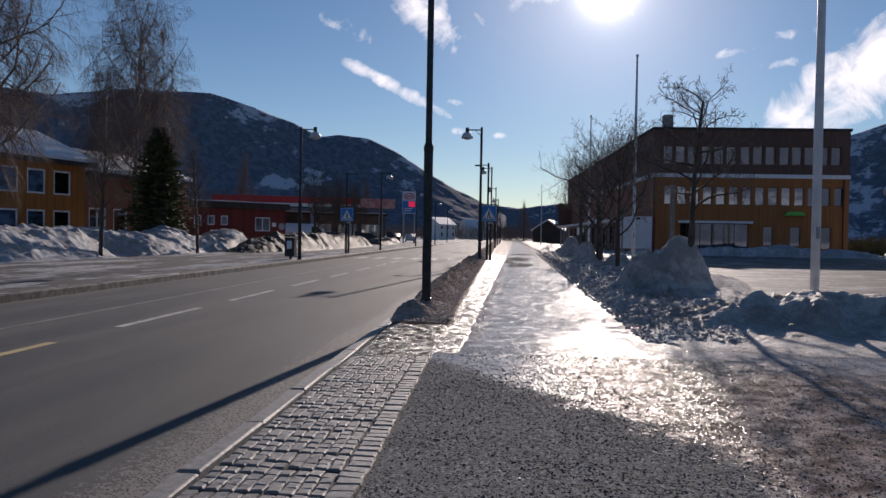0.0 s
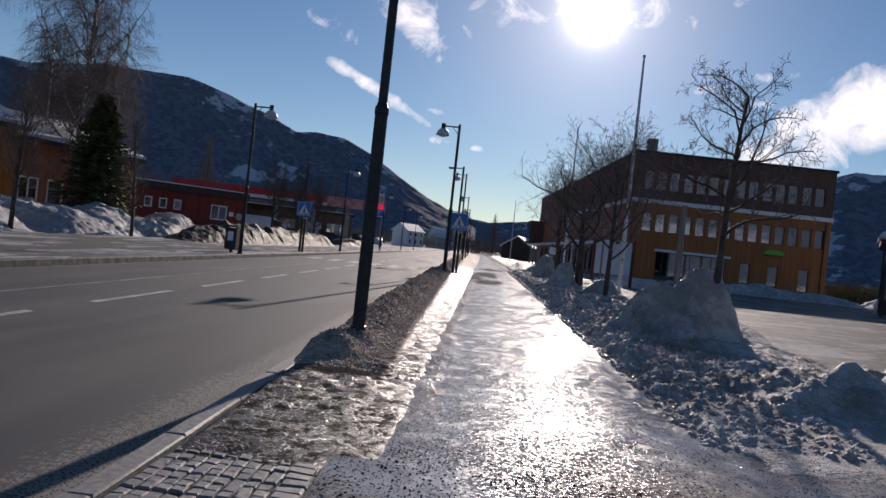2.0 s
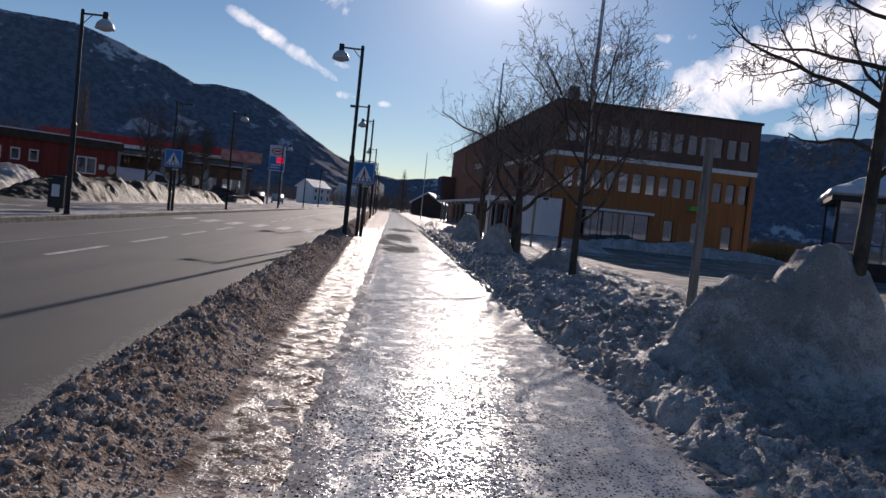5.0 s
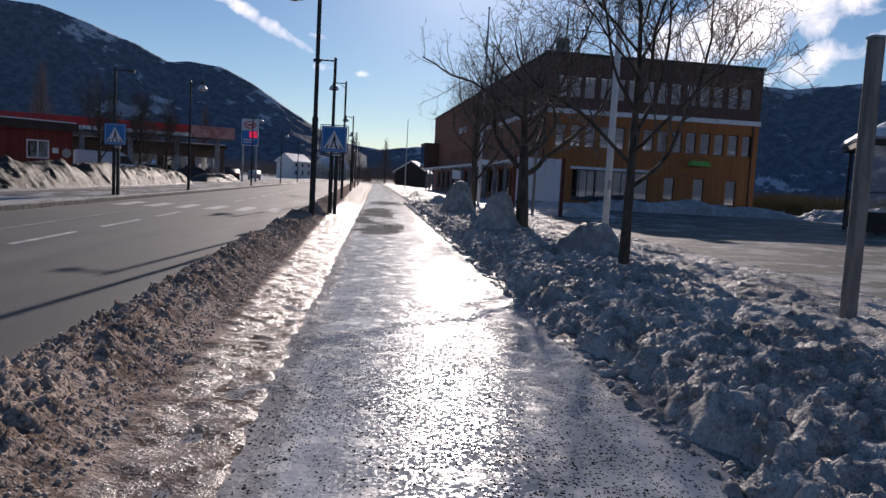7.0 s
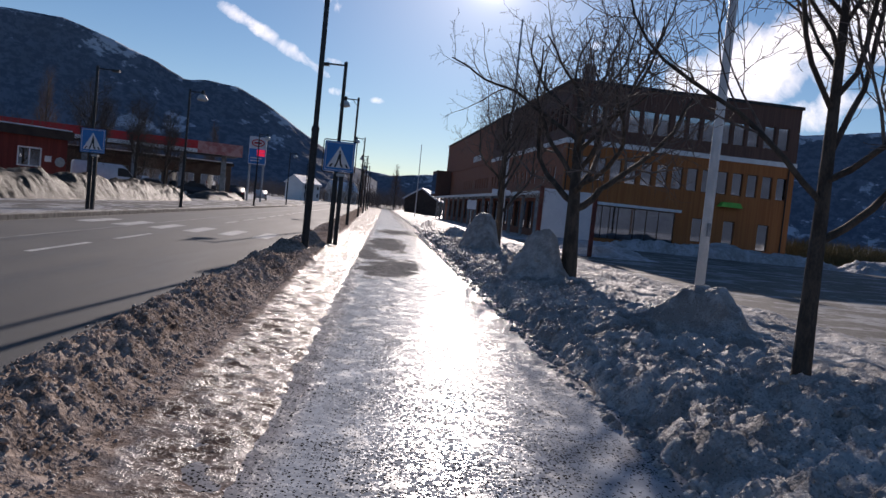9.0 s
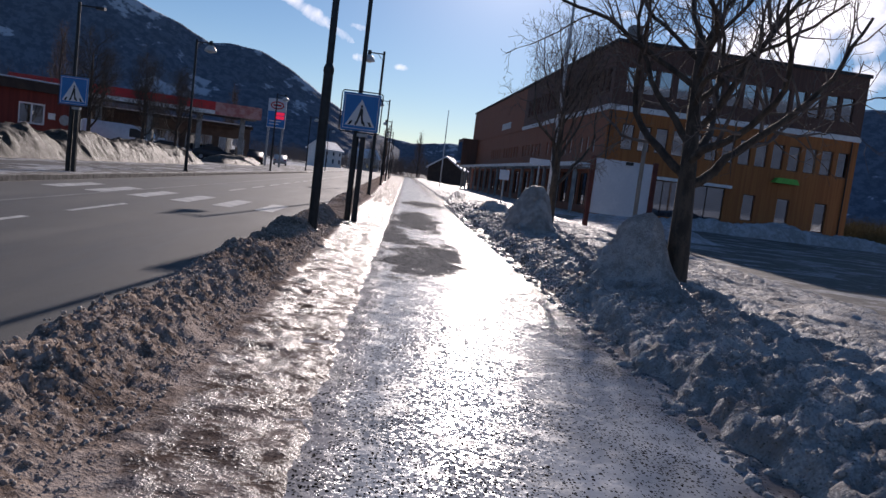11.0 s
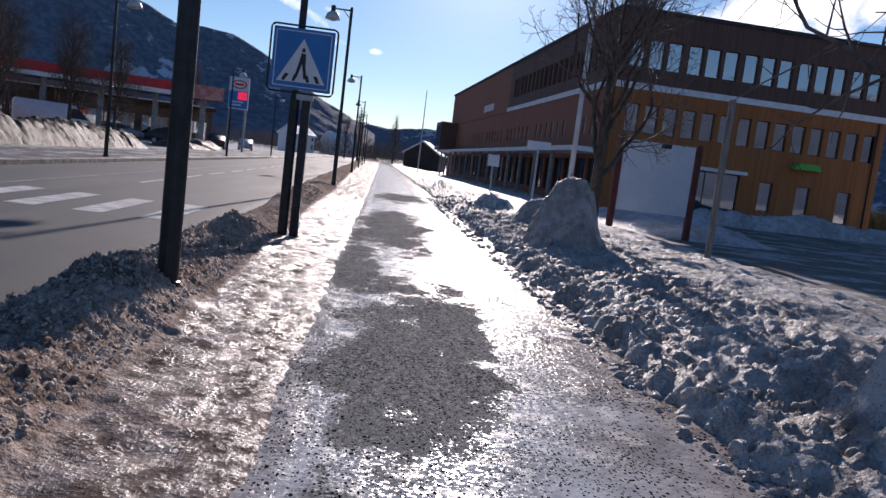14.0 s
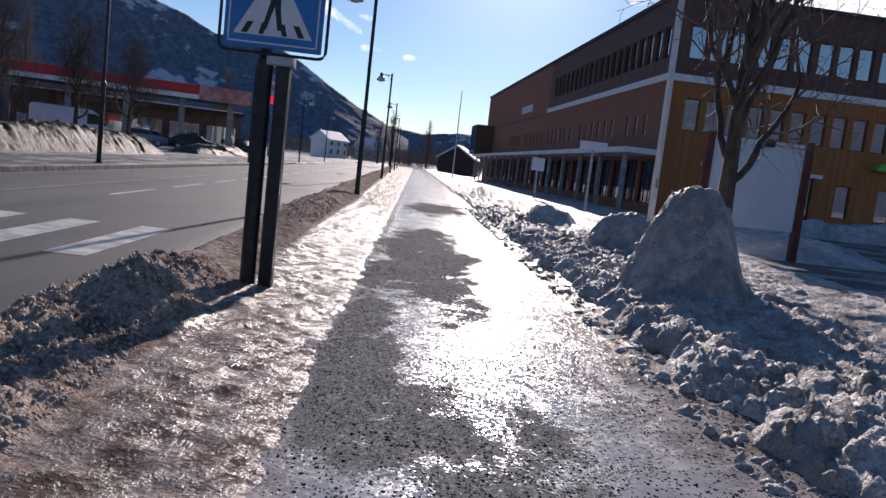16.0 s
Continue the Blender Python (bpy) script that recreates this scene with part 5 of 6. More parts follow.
def gabled_house(m, label, W, D, eave, ridge, wall_mat, roof_mat, front, name="house", frame_mat=None, over=0.45, glass=None):
    """A house with its long front along x (y = 0), a saddle roof along x, openings in the front."""
    t = thing(name, m, label, "building")
    I = Matrix.Identity(4)
    part("front_wall", holed_wall(W, -0.3, eave, [f[:4] for f in front], 0.25), wall_mat, t)
    for f in front:
        window(t, I, *f[:4], y=0.03, frame_w=0.10, bars=f[4] if len(f) > 4 else (), material=frame_mat, glass=glass)
    gable = [(0, -0.3), (D, -0.3), (D, eave), (D / 2, ridge), (0, eave)]
    for x0 in (0.003, W - 0.253):
        bm = bmesh.new()
        prism(bm, [(y, z) for y, z in gable], x0, x0 + 0.25)
        bm.transform(Matrix(((0, 1, 0, 0), (1, 0, 0, 0), (0, 0, 1, 0), (0, 0, 0, 1))))
        for v in bm.verts:
            v.co.y = min(max(v.co.y, 0.252), D)
        bmesh.ops.recalc_face_normals(bm, faces=bm.faces)
        part("gable_wall", bm, wall_mat, t)
    part("back_wall", boxes((0.26, W - 0.26, D - 0.25, D - 0.003, -0.3, eave)), wall_mat, t)
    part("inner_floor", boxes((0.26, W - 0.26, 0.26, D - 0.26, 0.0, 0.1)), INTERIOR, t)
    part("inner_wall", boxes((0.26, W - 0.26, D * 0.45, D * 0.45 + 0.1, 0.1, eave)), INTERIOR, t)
    s = (ridge - eave) / (D / 2)
    th = 0.28
    for sign in (0, 1):
        ya, yb = (-over, D / 2) if sign == 0 else (D + over, D / 2)
        za = eave - s * over
        bm = bmesh.new()
        pts = [(ya, za), (yb, ridge), (yb, ridge + th), (ya, za + th)]
        a = [bm.verts.new((-over, y, z + 0.01)) for y, z in pts]
        b = [bm.verts.new((W + over, y, z + 0.01)) for y, z in pts]
        for i in range(4):
            bm.faces.new((a[i], a[(i + 1) % 4], b[(i + 1) % 4], b[i]))
        bm.faces.new(a[::-1])
        bm.faces.new(b)
        bmesh.ops.recalc_face_normals(bm, faces=bm.faces)
        part("roof", bm, roof_mat, t, "snow-covered roof slope")
    part("eaves_board", boxes((-over, W + over, -over - 0.04, -over, eave - s * over - 0.18, eave - s * over + 0.1)), BOARD_DARK if wall_mat is not WHITE_PAINT else WHITE_PAINT, t)
    return t


# yellow two-storey house beyond the lawn: its front faces the road askew
fr = []
for k in range(12):
    fr += [(0.8 + k * 1.75, 2.0 + k * 1.75, 0.7, 2.1), (0.8 + k * 1.75, 2.0 + k * 1.75, 3.0, 4.4)]
gabled_house(pose(-32.3, 20.5, 0.2, 0, 0, 76), "ochre-yellow two-storey wooden house with a snowy roof", 22.3, 9.0, 5.1, 6.9, CLAD_YELLOW, SNOW_ROOF, fr, "yellow_house")
gabled_house(pose(-27.8, 42.6, 0.2, 0, 0, 76), "brown two-storey annex with a snowy roof", 10.0, 8.0, 4.7, 6.2, CLAD_RUST, SNOW_ROOF,
             [(1.0, 2.4, 0.3, 2.4, (0.5,)), (3.0, 4.2, 0.3, 2.4), (6.0, 7.2, 2.9, 4.1)], "annex_house")
gabled_house(pose(-29.0, 232, 0, 0, 0, 60), "white wooden house with a snowy roof", 8.4, 6, 4.9, 6.9, WHITE_PAINT, SNOW_ROOF, [(1, 2, 1, 2.4), (4, 5, 1, 2.4), (7, 8, 1, 2.4), (1, 2, 3.3, 4.4), (4, 5, 3.3, 4.4), (7, 8, 3.3, 4.4)], "white_house", WHITE_PAINT)
gabled_house(pose(-25.0, 290, 0, 0, 0, 30), "small white wooden house far down the road", 9, 8, 4.6, 7.6, WHITE_PAINT, SNOW_ROOF, [(1, 2, 1, 2.4), (4, 5, 1, 2.4), (7, 8, 1, 2.4)], "white_house", WHITE_PAINT)
gabled_house(pose(6.6, 165, 0, 0, 0, 80), "dark timber barn with a snowy roof", 9.0, 6.5, 2.9, 5.0, BOARD_DARK, SNOW_ROOF, [(2, 3, 1.0, 2.0)], "barn")


def red_house():
    t = thing("red_house", pose(-33.0, 62.3, 0.1, 0, 0, 48), "low red flat-roofed wooden building with white window frames", "building")
    W, D, H = 12.8, 9.0, 3.35
    holes = [(3.4, 4.1, 1.75, 2.65), (4.7, 5.4, 1.75, 2.65), (6.0, 6.7, 1.75, 2.65), (9.5, 11.1, 1.25, 2.6), (0.6, 1.6, 1.5, 2.6)]
    part("front_wall", holed_wall(W, -0.3, H, holes, 0.25), CLAD_RED, t)
    for h in holes:
        window(t, Matrix.Identity(4), *h, y=0.02, frame_w=0.1, bars=(0.5,) if h[1] - h[0] > 1.2 else ())
    part("side_wall", boxes((0.0, 0.25, 0.253, D, -0.3, H), (W - 0.25, W, 0.253, D, -0.3, H)), CLAD_RED, t)
    part("back_wall", boxes((0.253, W - 0.253, D - 0.25, D, -0.3, H)), CLAD_RED, t)
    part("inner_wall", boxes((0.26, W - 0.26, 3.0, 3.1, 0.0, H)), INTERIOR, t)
    part("fascia", boxes((-0.3, W + 0.3, -0.3, D + 0.3, H + 0.003, H + 0.62)), BOARD_DARK, t, "dark brown roof fascia")
    part("roof_snow", boxes((-0.2, W + 0.2, -0.2, D + 0.2, H + 0.62, H + 0.72), bevel=0.04), SNOW_ROOF, t, "thin layer of roof snow")
    part("notice", boxes((11.3, 11.75, -0.03, 0.0, 1.7, 2.1)), WHITE_PAINT, t)
    bm = lathe(bmesh.new(), [(0.001, 0.0), (0.36, 0.0), (0.36, 0.03), (0.001, 0.03)], 8)
    bm.transform(pose(12.35, -0.001, 1.75, 90, 0, 0))
    part("roundel", bm, SIGN_BACK, t, "pale eight-sided plaque")
    return t


red_house()


def filling_station():
    """Canopy with red and white fascia on pillars, a low shop behind."""
    t = thing("filling_station", pose(-46.5, 104.0, 0, 0, 0, 19), "filling station canopy with a long red fascia", "building")
    W, D = 27.0, 9.0
    part("canopy_roof", boxes((0.05, W - 0.05, 0.05, D, 5.35, 6.15)), BOARD_DARK, t)
    part("fascia_red", boxes((-0.05, W * 0.80, -0.05, 0.05, 5.72, 6.72)), RED_PAINT, t, "bright red fascia band")
    part("fascia_white", boxes((-0.05, W * 0.80, -0.05, 0.05, 5.25, 5.716)), WHITE_PAINT, t, "white lower fascia band")
    part("fascia_end", boxes((W * 0.80 + 0.003, W, -0.06, 0.05, 5.25, 6.72)), simple("faded_pink_fascia", (0.42, 0.12, 0.11), (0.55, 0.30, 0.27), 1.5, 0.5), t, "faded fascia with a pale streak")
    part("roof_snow", boxes((0, W, 0.1, D, 6.16, 6.62), bevel=0.03), SNOW_ROOF, t)
    for xx in (3.5, 9.0, 14.5, 20.0, 25.0):
        part("pillar", boxes((xx - 0.3, xx + 0.3, 1.4, 1.9, 0, 5.35), bevel=0.04), CONCRETE, t)
        part("pump", boxes((xx + 1.0, xx + 1.8, 1.4, 1.9, 0.1, 1.7), bevel=0.06), WHITE_PAINT if xx < 20 else STEEL_DARK, t)
    s = thing("shop_building", pose(-46.5, 104.0, 0, 0, 0, 19), "low dark shop behind the filling station canopy", "building")
    part("front_wall", transformed(holed_wall(W, -0.2, 4.3, [(2 + k * 4.2, 5.4 + k * 4.2, 0.6, 2.9) for k in range(6)], 0.3), pose(0, 11.0, 0)), simple("brown_shop_panels", (0.13, 0.085, 0.065), (0.19, 0.13, 0.10), 1.0, 0.7), s)
    for k in range(6):
        window(s, pose(0, 11.0, 0), 2 + k * 4.2, 5.4 + k * 4.2, 0.6, 2.9, bars=(0.33, 0.66), material=STEEL_GREY)
    part("inner_wall", boxes((0.31, W - 0.31, 15, 15.2, 0, 4.3)), INTERIOR, s)
    part("side_wall", boxes((0, 0.3, 11.3, 19, -0.2, 4.3), (W - 0.3, W, 11.3, 19, -0.2, 4.3)), CLAD_RUST, s)
    part("roof", boxes((-0.3, W + 0.3, 10.6, 19.3, 4.3, 4.7)), BOARD_DARK, s)
    part("roof_snow", boxes((-0.1, W + 0.1, 10.8, 19.1, 4.703, 4.85), bevel=0.04), SNOW_ROOF, s)


filling_station()


def price_pylon():
    t = thing("price_pylon", pose(-17.0, 102.0, 0, 0, 0, 6), "tall price sign with a red oval over blue panels", "sign")
    part("panel", boxes((-0.95, 0.95, -0.15, 0.15, 4.2, 7.3), bevel=0.03), WHITE_BOARD, t)
    bm = lathe(bmesh.new(), [(0.001, 0), (1.0, 0), (1.0, 0.03), (0.001, 0.03)], 28)
    bm.transform(Matrix.Diagonal((0.72, 1, 0.42, 1)) @ pose(0, 0, 0, 90, 0, 0))
    bm.transform(Matrix.Translation((0, -0.15, 6.6)))
    part("oval", bm, RED_PAINT, t)
    bm = lathe(bmesh.new(), [(0.001, 0), (1.0, 0), (1.0, 0.03), (0.001, 0.03)], 28)
    bm.transform(Matrix.Diagonal((0.58, 1, 0.30, 1)) @ pose(0, 0, 0, 90, 0, 0))
    bm.transform(Matrix.Translation((0, -0.17, 6.6)))
    part("oval_field", bm, WHITE_PAINT, t)
    part("oval_bar", boxes((-0.42, 0.42, -0.215, -0.2, 6.5, 6.7)), RED_PAINT, t)
    part("blue_panel", boxes((-0.9, 0.9, -0.17, -0.15, 4.3, 5.95)), SIGN_BLUE, t)
    led = Mat("red_price_digits", 0.5)
    led.set((0.6, 0.02, 0.06))
    led.b.inputs["Emission Color"].default_value, led.b.inputs["Emission Strength"].default_value = (1, 0.03, 0.10, 1), 0.5
    part("price_display", boxes((-0.05, 0.82, -0.19, -0.171, 5.15, 5.5), (-0.05, 0.82, -0.19, -0.171, 5.55, 5.88)), led.m, t, "lit red price bars")
    part("text_bar", boxes((-0.7, 0.5, -0.185, -0.171, 4.85, 4.97), (-0.7, 0.3, -0.185, -0.171, 4.55, 4.67)), WHITE_PAINT, t)
    for xx in (-0.75, 0.75):
        part("leg", boxes((xx - 0.1, xx + 0.1, -0.1, 0.1, -0.2, 4.2)), STEEL_GREY, t)


price_pylon()


def white_billboard():
    t = thing("billboard", pose(5.3, 47.0, 0.0, 0, 0, 3), "blank white billboard between rust-red wooden posts", "billboard")
    part("board", boxes((0.0, 2.05, -0.03, 0.03, 0.62, 2.55), bevel=0.006), WHITE_BOARD, t)
    for xx in (-0.1, 2.15):
        part("post", boxes((xx - 0.08, xx + 0.08, -0.08, 0.08, -0.3, 2.62), bevel=0.01), simple("rust_red_post", (0.10, 0.025, 0.018), (0.16, 0.04, 0.03), 3, 0.75), t)
    part("rail", boxes((-0.02, 2.07, 0.033, 0.09, 2.35, 2.45), (-0.02, 2.07, 0.033, 0.09, 0.75, 0.85)), WOOD_GREY, t)
    part("floodlight", boxes((1.05, 1.3, -0.16, -0.032, 2.42, 2.54), bevel=0.015), STEEL_DARK, t)


white_billboard()


def pavilion():
    """Open-sided shelter with a hipped roof under thick snow."""
    t = thing("pavilion", pose(19.3, 43.6, 0, 0, 0, -25), "dark timber shelter with glazed sides and a snow-laden hipped roof", "shelter")
    W, D = 6.4, 6.4
    for xx in (0.35, W / 2, W - 0.35):
        for yy in (0.35, D - 0.35):
            part("post", boxes((xx - 0.07, xx + 0.07, yy - 0.07, yy + 0.07, -0.2, 3.75), bevel=0.01), BOARD_DARK, t)
    part("soffit", boxes((0, W, 0, D, 3.75, 4.0)), BOARD_DARK, t)
    part("panel", boxes((0.42, W - 0.42, 0.3, 0.38, 0.1, 0.95), (0.3, 0.38, 0.42, D - 0.42, 0.1, 0.95)), BOARD_DARK, t)
    part("pane", boxes((0.42, W - 0.42, 0.335, 0.347, 0.95, 3.75)), PANE_CLEAR, t)
    part("pane", boxes((0.335, 0.347, 0.42, D - 0.42, 0.95, 3.75)), PANE_CLEAR, t)
    for z in (1.75,):
        part("rail", boxes((0.42, W - 0.42, 0.32, 0.36, z, z + 0.05), (0.32, 0.36, 0.42, D - 0.42, z, z + 0.05)), BOARD_DARK, t)
    bm = bmesh.new()
    rings = [[bm.verts.new((i if sx < 0 else W - i, i if sy < 0 else D - i, z)) for sx, sy in ((-1, -1), (1, -1), (1, 1), (-1, 1))] for i, z in ((-0.02, 4.003), (-0.12, 4.12), (0.0, 4.35), (1.3, 5.0), (2.6, 5.5))]
    for q, s in zip(rings, rings[1:]):
        for j in range(4):
            bm.faces.new((q[j], q[(j + 1) % 4], s[(j + 1) % 4], s[j]))
    bm.faces.new(rings[-1])
    bm.faces.new(rings[0][::-1])
    bmesh.ops.subdivide_edges(bm, edges=bm.edges, cuts=5, use_grid_fill=True)
    for v in bm.verts:
        v.co.z += 0.06 * fbm(v.co.x * 1.2, v.co.y * 1.2, 4, 3) * (1 if v.co.z > 4.05 else 0)
    part("roof_snow", bm, SNOW_ROOF, t, "thick sagging snow on the roof", smooth=True)
    part("downpipe", tube(bmesh.new(), [(0.1, 0.1, 3.8), (0.3, 0.25, 3.4), (0.26, 0.26, 0.1)], 0.035, 8), BOARD_DARK, t)
    part("bench", boxes((0.8, W - 0.8, 1.2, 1.7, 0.4, 0.46), (1.0, 1.1, 1.25, 1.65, 0, 0.4), (W - 1.1, W - 1.0, 1.25, 1.65, 0, 0.4)), WOOD_GREY, t)


pavilion()

# ---- small things ----


def litter_bin(m):
    t = thing("litter_bin", m, "dark steel litter bin with a pale label beside the lamp", "litter bin")
    part("body", boxes((-0.22, 0.22, -0.2, 0.2, 0.12, 0.95), bevel=0.03), STEEL_DARK, t)
    part("hood", boxes((-0.24, 0.24, -0.22, 0.22, 0.97, 1.05), bevel=0.02), STEEL_DARK, t)
    part("leg", boxes((-0.05, 0.05, -0.05, 0.05, -0.1, 0.12)), STEEL_DARK, t)
    part("label_plate", boxes((-0.11, 0.11, -0.21, -0.2, 0.45, 0.8)), SIGN_WHITE, t)


litter_bin(pose(-10.5, 31.6, WALK_Z))


def car(m, paint, label, van=False):
    """A parked car: local x is its length."""
    t = thing("van" if van else "car", m, label, "van" if van else "car", "parked vehicles")
    if van:
        L, W, body = 5.4, 1.95, [(0, 0.35), (5.4, 0.35), (5.4, 0.95), (5.1, 1.25), (4.35, 2.05), (3.9, 2.35), (0.1, 2.4), (0, 2.2)]
        glass = [(4.42, 1.32), (5.0, 1.28), (4.42, 1.95), (4.1, 2.05), (3.6, 2.05), (3.6, 1.32)]
    else:
        L, W, body = 4.4, 1.75, [(0, 0.3), (4.4, 0.3), (4.42, 0.65), (4.25, 0.88), (3.2, 1.0), (2.55, 1.42), (1.2, 1.48), (0.3, 1.02), (0.02, 0.92)]
        glass = [(0.55, 1.02), (3.0, 1.02), (2.5, 1.36), (1.25, 1.41)]
    bm = prism(bmesh.new(), body, -W / 2, W / 2)
    bmesh.ops.bevel(bm, geom=bm.edges[:], offset=0.07, segments=2, affect="EDGES")
    part("body", bm, paint, t, smooth=True)
    for s in (-1, 1):
        y0 = s * (W / 2 + 0.004)
        bm = prism(bmesh.new(), glass, min(y0, y0 - s * 0.05), max(y0, y0 - s * 0.05))
        part("side_window", bm, SIGN_BLACK, t)
        for xx in (0.85, L - 0.9):
            bm = lathe(bmesh.new(), [(0.001, 0), (0.31, 0), (0.33, 0.03), (0.33, 0.17), (0.31, 0.2), (0.001, 0.2)], 18)
            bm.transform(pose(xx, s * (W / 2 - 0.1) + 0.1, 0.33, 90, 0, 0))
            wheel = part("wheel", bm, RUBBER, t)
            bm = lathe(bmesh.new(), [(0.001, 0), (0.2, 0), (0.2, 0.02), (0.001, 0.02)], 14)
            bm.transform(pose(xx, s * (W / 2 + 0.005) + 0.01, 0.33, 90, 0, 0))
            part("rim", bm, STEEL_GREY, wheel)
        part("headlight", boxes((L - 0.1, L + 0.02, s * W * 0.33 - 0.15, s * W * 0.33 + 0.15, 0.62, 0.75), bevel=0.02), WHITE_BOARD, t)
        part("tail_light", boxes((-0.02, 0.08, s * W * 0.38 - 0.1, s * W * 0.38 + 0.1, 0.7, 0.85), bevel=0.02), RED_PAINT, t)
    return t


car(pose(-29.5, 84.5, 0.0, 0, 0, 30), CAR_WHITE, "white delivery van parked by the filling station", True)
car(pose(-29.0, 98.0, 0.0, 0, 0, 20), CAR_SILVER, "silver car at the pumps under the canopy")
car(pose(-24.0, 97.0, 0.0, 0, 0, 15), CAR_DARK, "dark car standing by the filling station")
car(pose(-19.8, 106.0, 0.0, 0, 0, 100), CAR_DARK, "dark car parked behind the snow wall")
car(pose(-20.0, 122.0, 0.0, 0, 0, 100), CAR_WHITE, "white car parked far along the road")


def scrub(name, x0, x1, y0, y1, h, count, seed, material, label):
    """Leafless scrub: many upright stems with side twigs."""
    rnd = random.Random(seed)
    V, F = [], []
    for _ in range(count):
        x, y = rnd.uniform(x0, x1), rnd.uniform(y0, y1)
        hh = h * rnd.uniform(0.5, 1.1)
        for s in range(7):
            p = Vector((x, y, hh * 0.12 * s))
            d = Vector((rnd.gauss(0, 0.5), rnd.gauss(0, 0.5), 1)).normalized() * hh * rnd.uniform(0.3, 0.6)
            a = Vector((rnd.gauss(0, 1), rnd.gauss(0, 1), 0)).normalized() * 0.018
            b = len(V)
            V += [tuple(p - a), tuple(p + a), tuple(p + d)]
            F.append((b, b + 1, b + 2))
    ob = sheet(name, V, F, material, smooth=False)
    return tagged(ob, label, "scrub", kind="stuff")


scrub("hedge", 30.5, 50, 73, 79, 1.8, 4200, 3, HEDGE, "withered brown scrub beside the school")
scrub("far_scrub", -60, -8, 250, 330, 6.0, 3000, 5, TWIG, "bare far scrub along the valley road")
scrub("far_scrub", -9, 12, 190, 240, 5.0, 1500, 8, TWIG, "bare far scrub beyond the barn")
scrub("hillside_scrub", -75, -38, 90, 140, 7.0, 3500, 9, BIRCH_TWIG, "bare brownish birch scrub on the slope behind the shop")
for xx, yy, hh, sd in ((-7.5, 150, 8, 61), (-2.0, 185, 9, 63), (-34, 150, 11, 65), (-45, 112, 12, 67), (-48, 88, 13, 69), (-14, 210, 9, 71)):
    bare_tree(pose(xx, yy, 0), "far bare tree against the hills", BARK, BIRCH_TWIG, seed=sd, height=hh, trunk_h=hh * 0.2, spread=hh * 0.35, r0=0.2, levels=3, limbs=26, kink=0.25, up=0.9, dense=0.8)


def small_board_sign(m, label, w=0.8, h=0.35, top=1.9):
    t = thing("board_sign", m, label, "sign")
    part("post", boxes((-0.04, 0.04, -0.04, 0.04, -0.3, top)), STEEL_GREY, t)
    part("board", boxes((-w / 2, w / 2, -0.065, -0.04, top - h, top), bevel=0.005), WHITE_BOARD, t)


small_board_sign(pose(5.0, 58.0, 0.1), "small white board sign before the school front", 1.0, 0.3, 2.6)
small_board_sign(pose(4.2, 66.0, 0.1), "small pale sign on a post in the snow", 0.6, 0.6, 2.0)

# ---- kerbs and setts ----
rnd = random.Random(11)


def stone_mesh(name, lx, ly, lz, bevel, jit, seed, material=None):
    bm = boxes((-lx / 2, lx / 2, -ly / 2, ly / 2, -lz, 0.0))
    top = [e for e in bm.edges if all(v.co.z > -1e-6 for v in e.verts)]
    bmesh.ops.bevel(bm, geom=top, offset=bevel, segments=1, affect="EDGES")
    r = random.Random(seed)
    for v in bm.verts:
        if v.co.z > -lz * 0.9:
            v.co += Vector((r.uniform(-jit, jit), r.uniform(-jit, jit), r.uniform(-jit, jit) * 0.6))
    return mesh_of(name, bm, material or GRANITE_PIECE)


def granite_piece():
    k = Mat("granite_setts", 0.62)
    rn = k.random()
    n1, n2 = k.noise(25, 4), k.noise(160, 2)
    c = k.mix(k.step(k.math("ADD", k.math("MULTIPLY", n1, 0.6), k.math("MULTIPLY", n2, 0.5)), 0.35, 0.75), (0.12, 0.116, 0.112), (0.30, 0.292, 0.284))
    c = k.mix(k.math("MULTIPLY", rn, 0.45), c, (0.20, 0.19, 0.185))
    return k.set(c, k.span(n2, 0.3, 0.7, 0.5, 0.75), k.math("ADD", n1, k.math("MULTIPLY", n2, 0.5)), 0.5, 0.01)


GRANITE_PIECE = granite_piece()

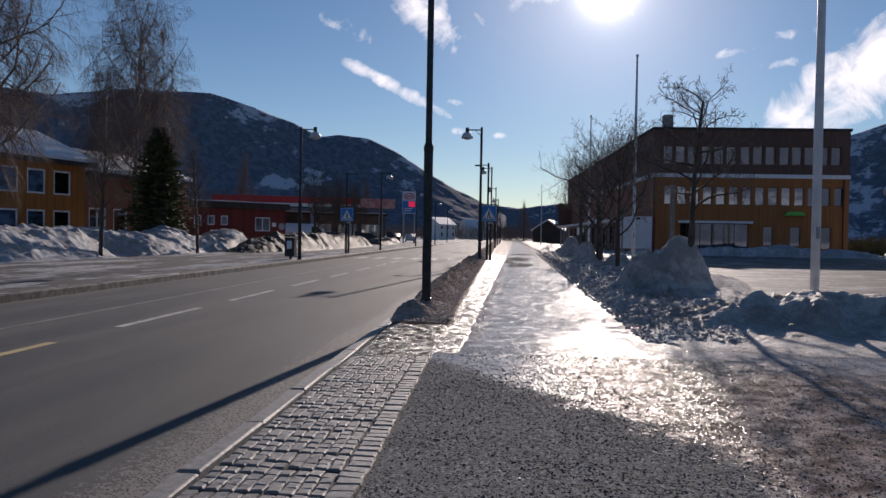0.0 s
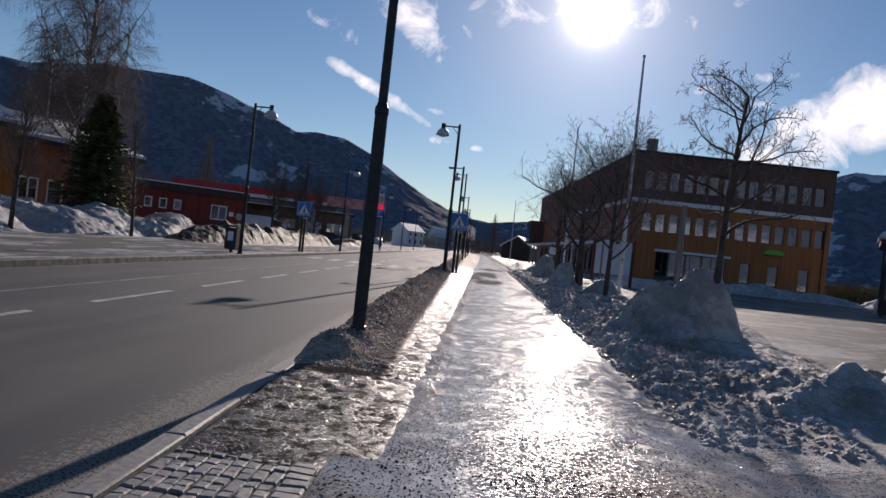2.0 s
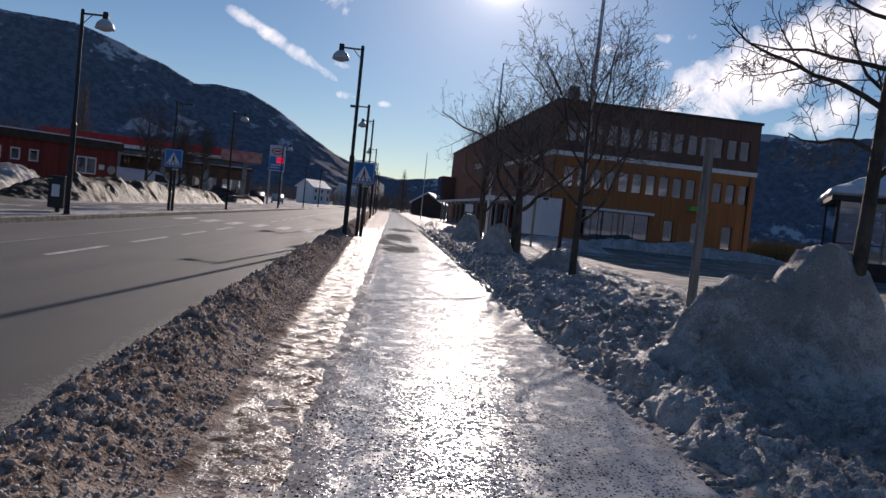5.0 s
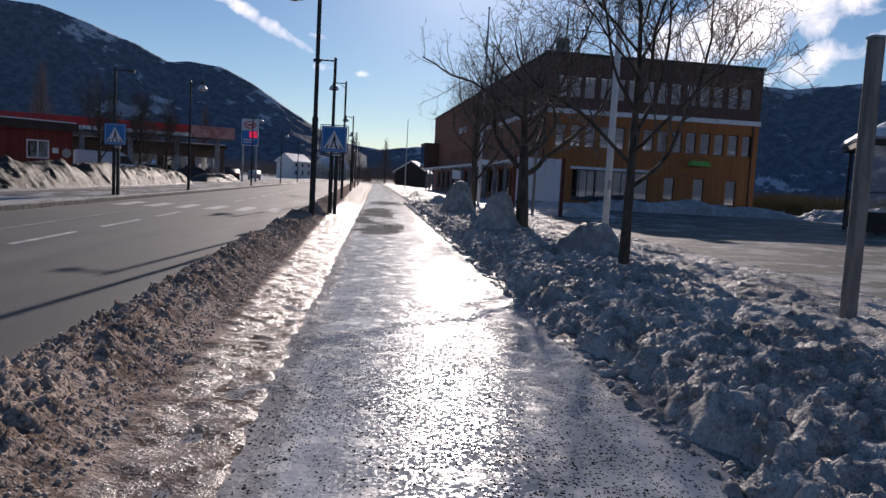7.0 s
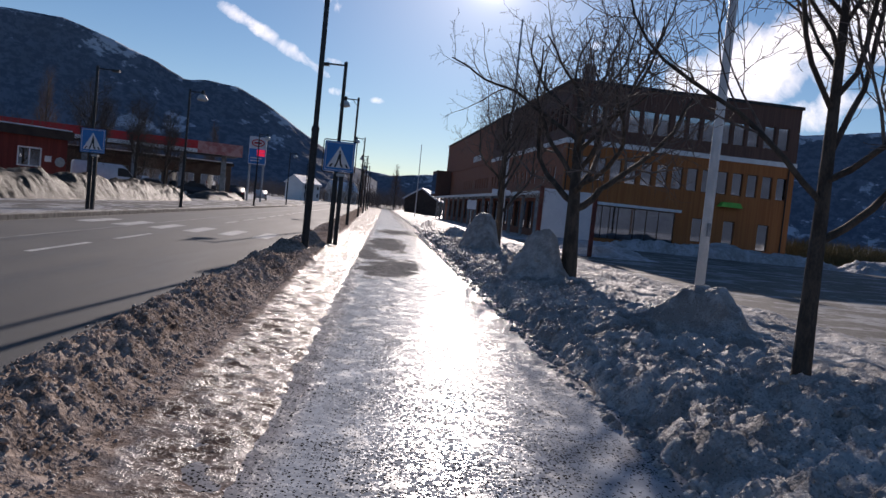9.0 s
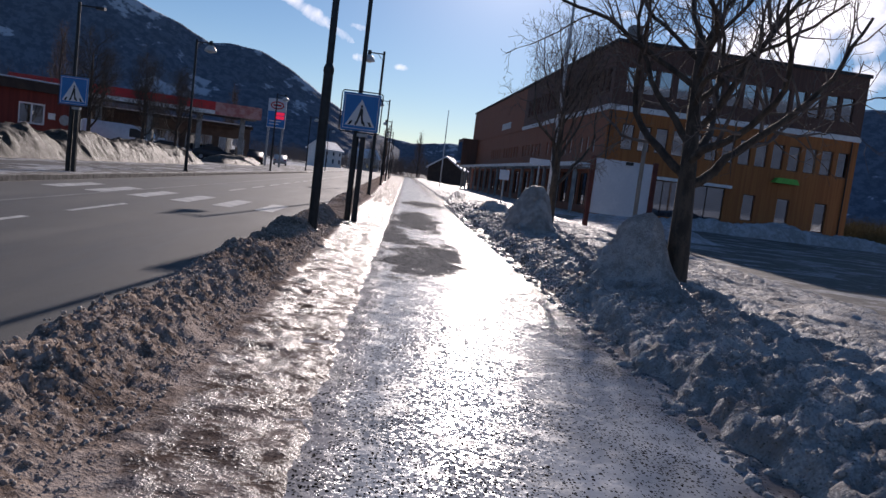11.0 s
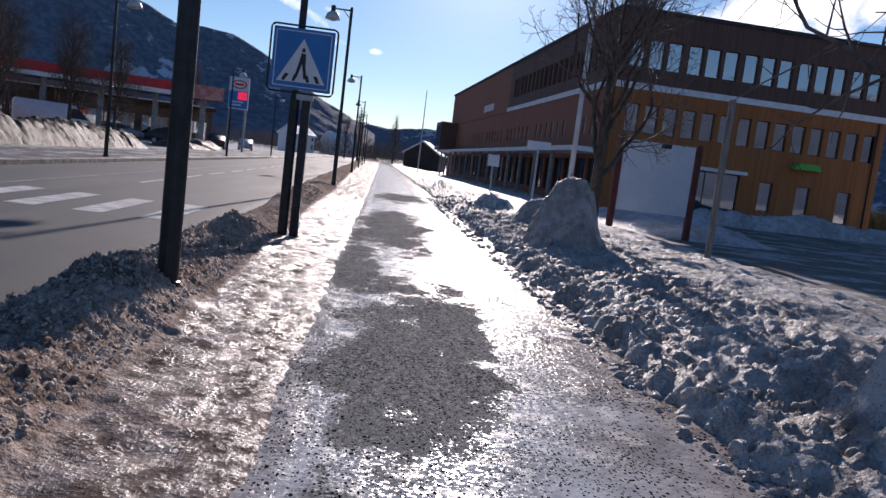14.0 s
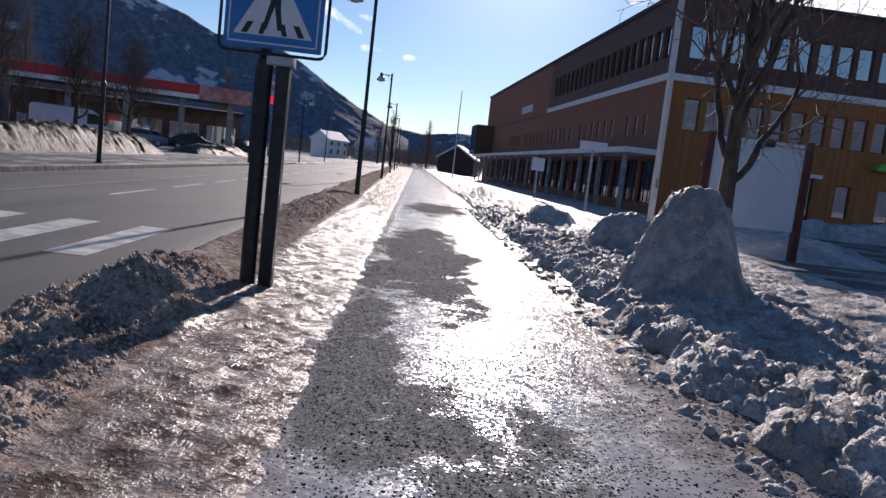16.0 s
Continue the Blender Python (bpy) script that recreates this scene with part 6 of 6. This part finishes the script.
bed = strip("sett_paving", lambda y: road_right(y), lambda y: sett_right(y) + 0.03, steps(-6, 7.6, 0.3, 300, 1), -0.022, 4, MORTAR, 0.15)
tagged(bed, "paved strip of grey granite setts in dark gritty joints", "paving", kind="structure")
sett_shapes = [stone_mesh("sett", 0.082, 0.082, 0.05, 0.008, 0.004, i) for i in range(8)]
edge_shapes = [stone_mesh("sett", 0.135, 0.086, 0.05, 0.009, 0.004, 20 + i) for i in range(4)]
y, count = 1.95, 0
while y < 7.35:
    a = road_right(y) + 0.15
    b = sett_right(y) - 0.165
    n = 9
    step = (b - a) / n
    shift = rnd.uniform(-0.02, 0.02)
    for i in range(n + 1):
        last = i == n
        ob = new("sett", rnd.choice(edge_shapes if last else sett_shapes))
        x = a + (i + 0.5) * step if not last else b + 0.075
        ob.parent = bed
        ob.matrix_world = Matrix.Translation((x + rnd.uniform(-0.005, 0.005), y + rnd.uniform(-0.012, 0.012) + (0 if last else shift), -0.008 + rnd.uniform(-0.003, 0.003))) @ Euler((rnd.gauss(0, 0.02), rnd.gauss(0, 0.02), rnd.gauss(0, 0.05))).to_matrix().to_4x4() @ Matrix.Diagonal((step / 0.091 if not last else 1.0, rnd.uniform(0.95, 1.08), 1, 1))
        count += 1
    y += 0.094
kerb_shapes = [stone_mesh("kerb_stone", 0.125, 0.985, 0.2, 0.012, 0.004, 40 + i) for i in range(4)]
far_kerbs = [stone_mesh("kerb_stone", 0.125, 0.985, 0.2, 0.012, 0.006, 60 + i, DIRTY_KERB) for i in range(4)]
for side in (0, 1):
    y = -6.0 if side else -12.0
    while y < (10.4 if side else 95.0):
        ob = new("kerb_stone", rnd.choice(kerb_shapes if side else far_kerbs))
        x = road_right(y) + 0.07 if side else road_left(y) - 0.065
        ob.matrix_world = pose(x, y, (0.010 if side else WALK_Z + 0.02) + rnd.uniform(-0.004, 0.004), 0, 0, 2.4)
        if side:
            ob.parent = bed
        else:
            tagged(ob, "granite kerb stone between pavement and road", "kerb", kind="structure")
        y += 1.0
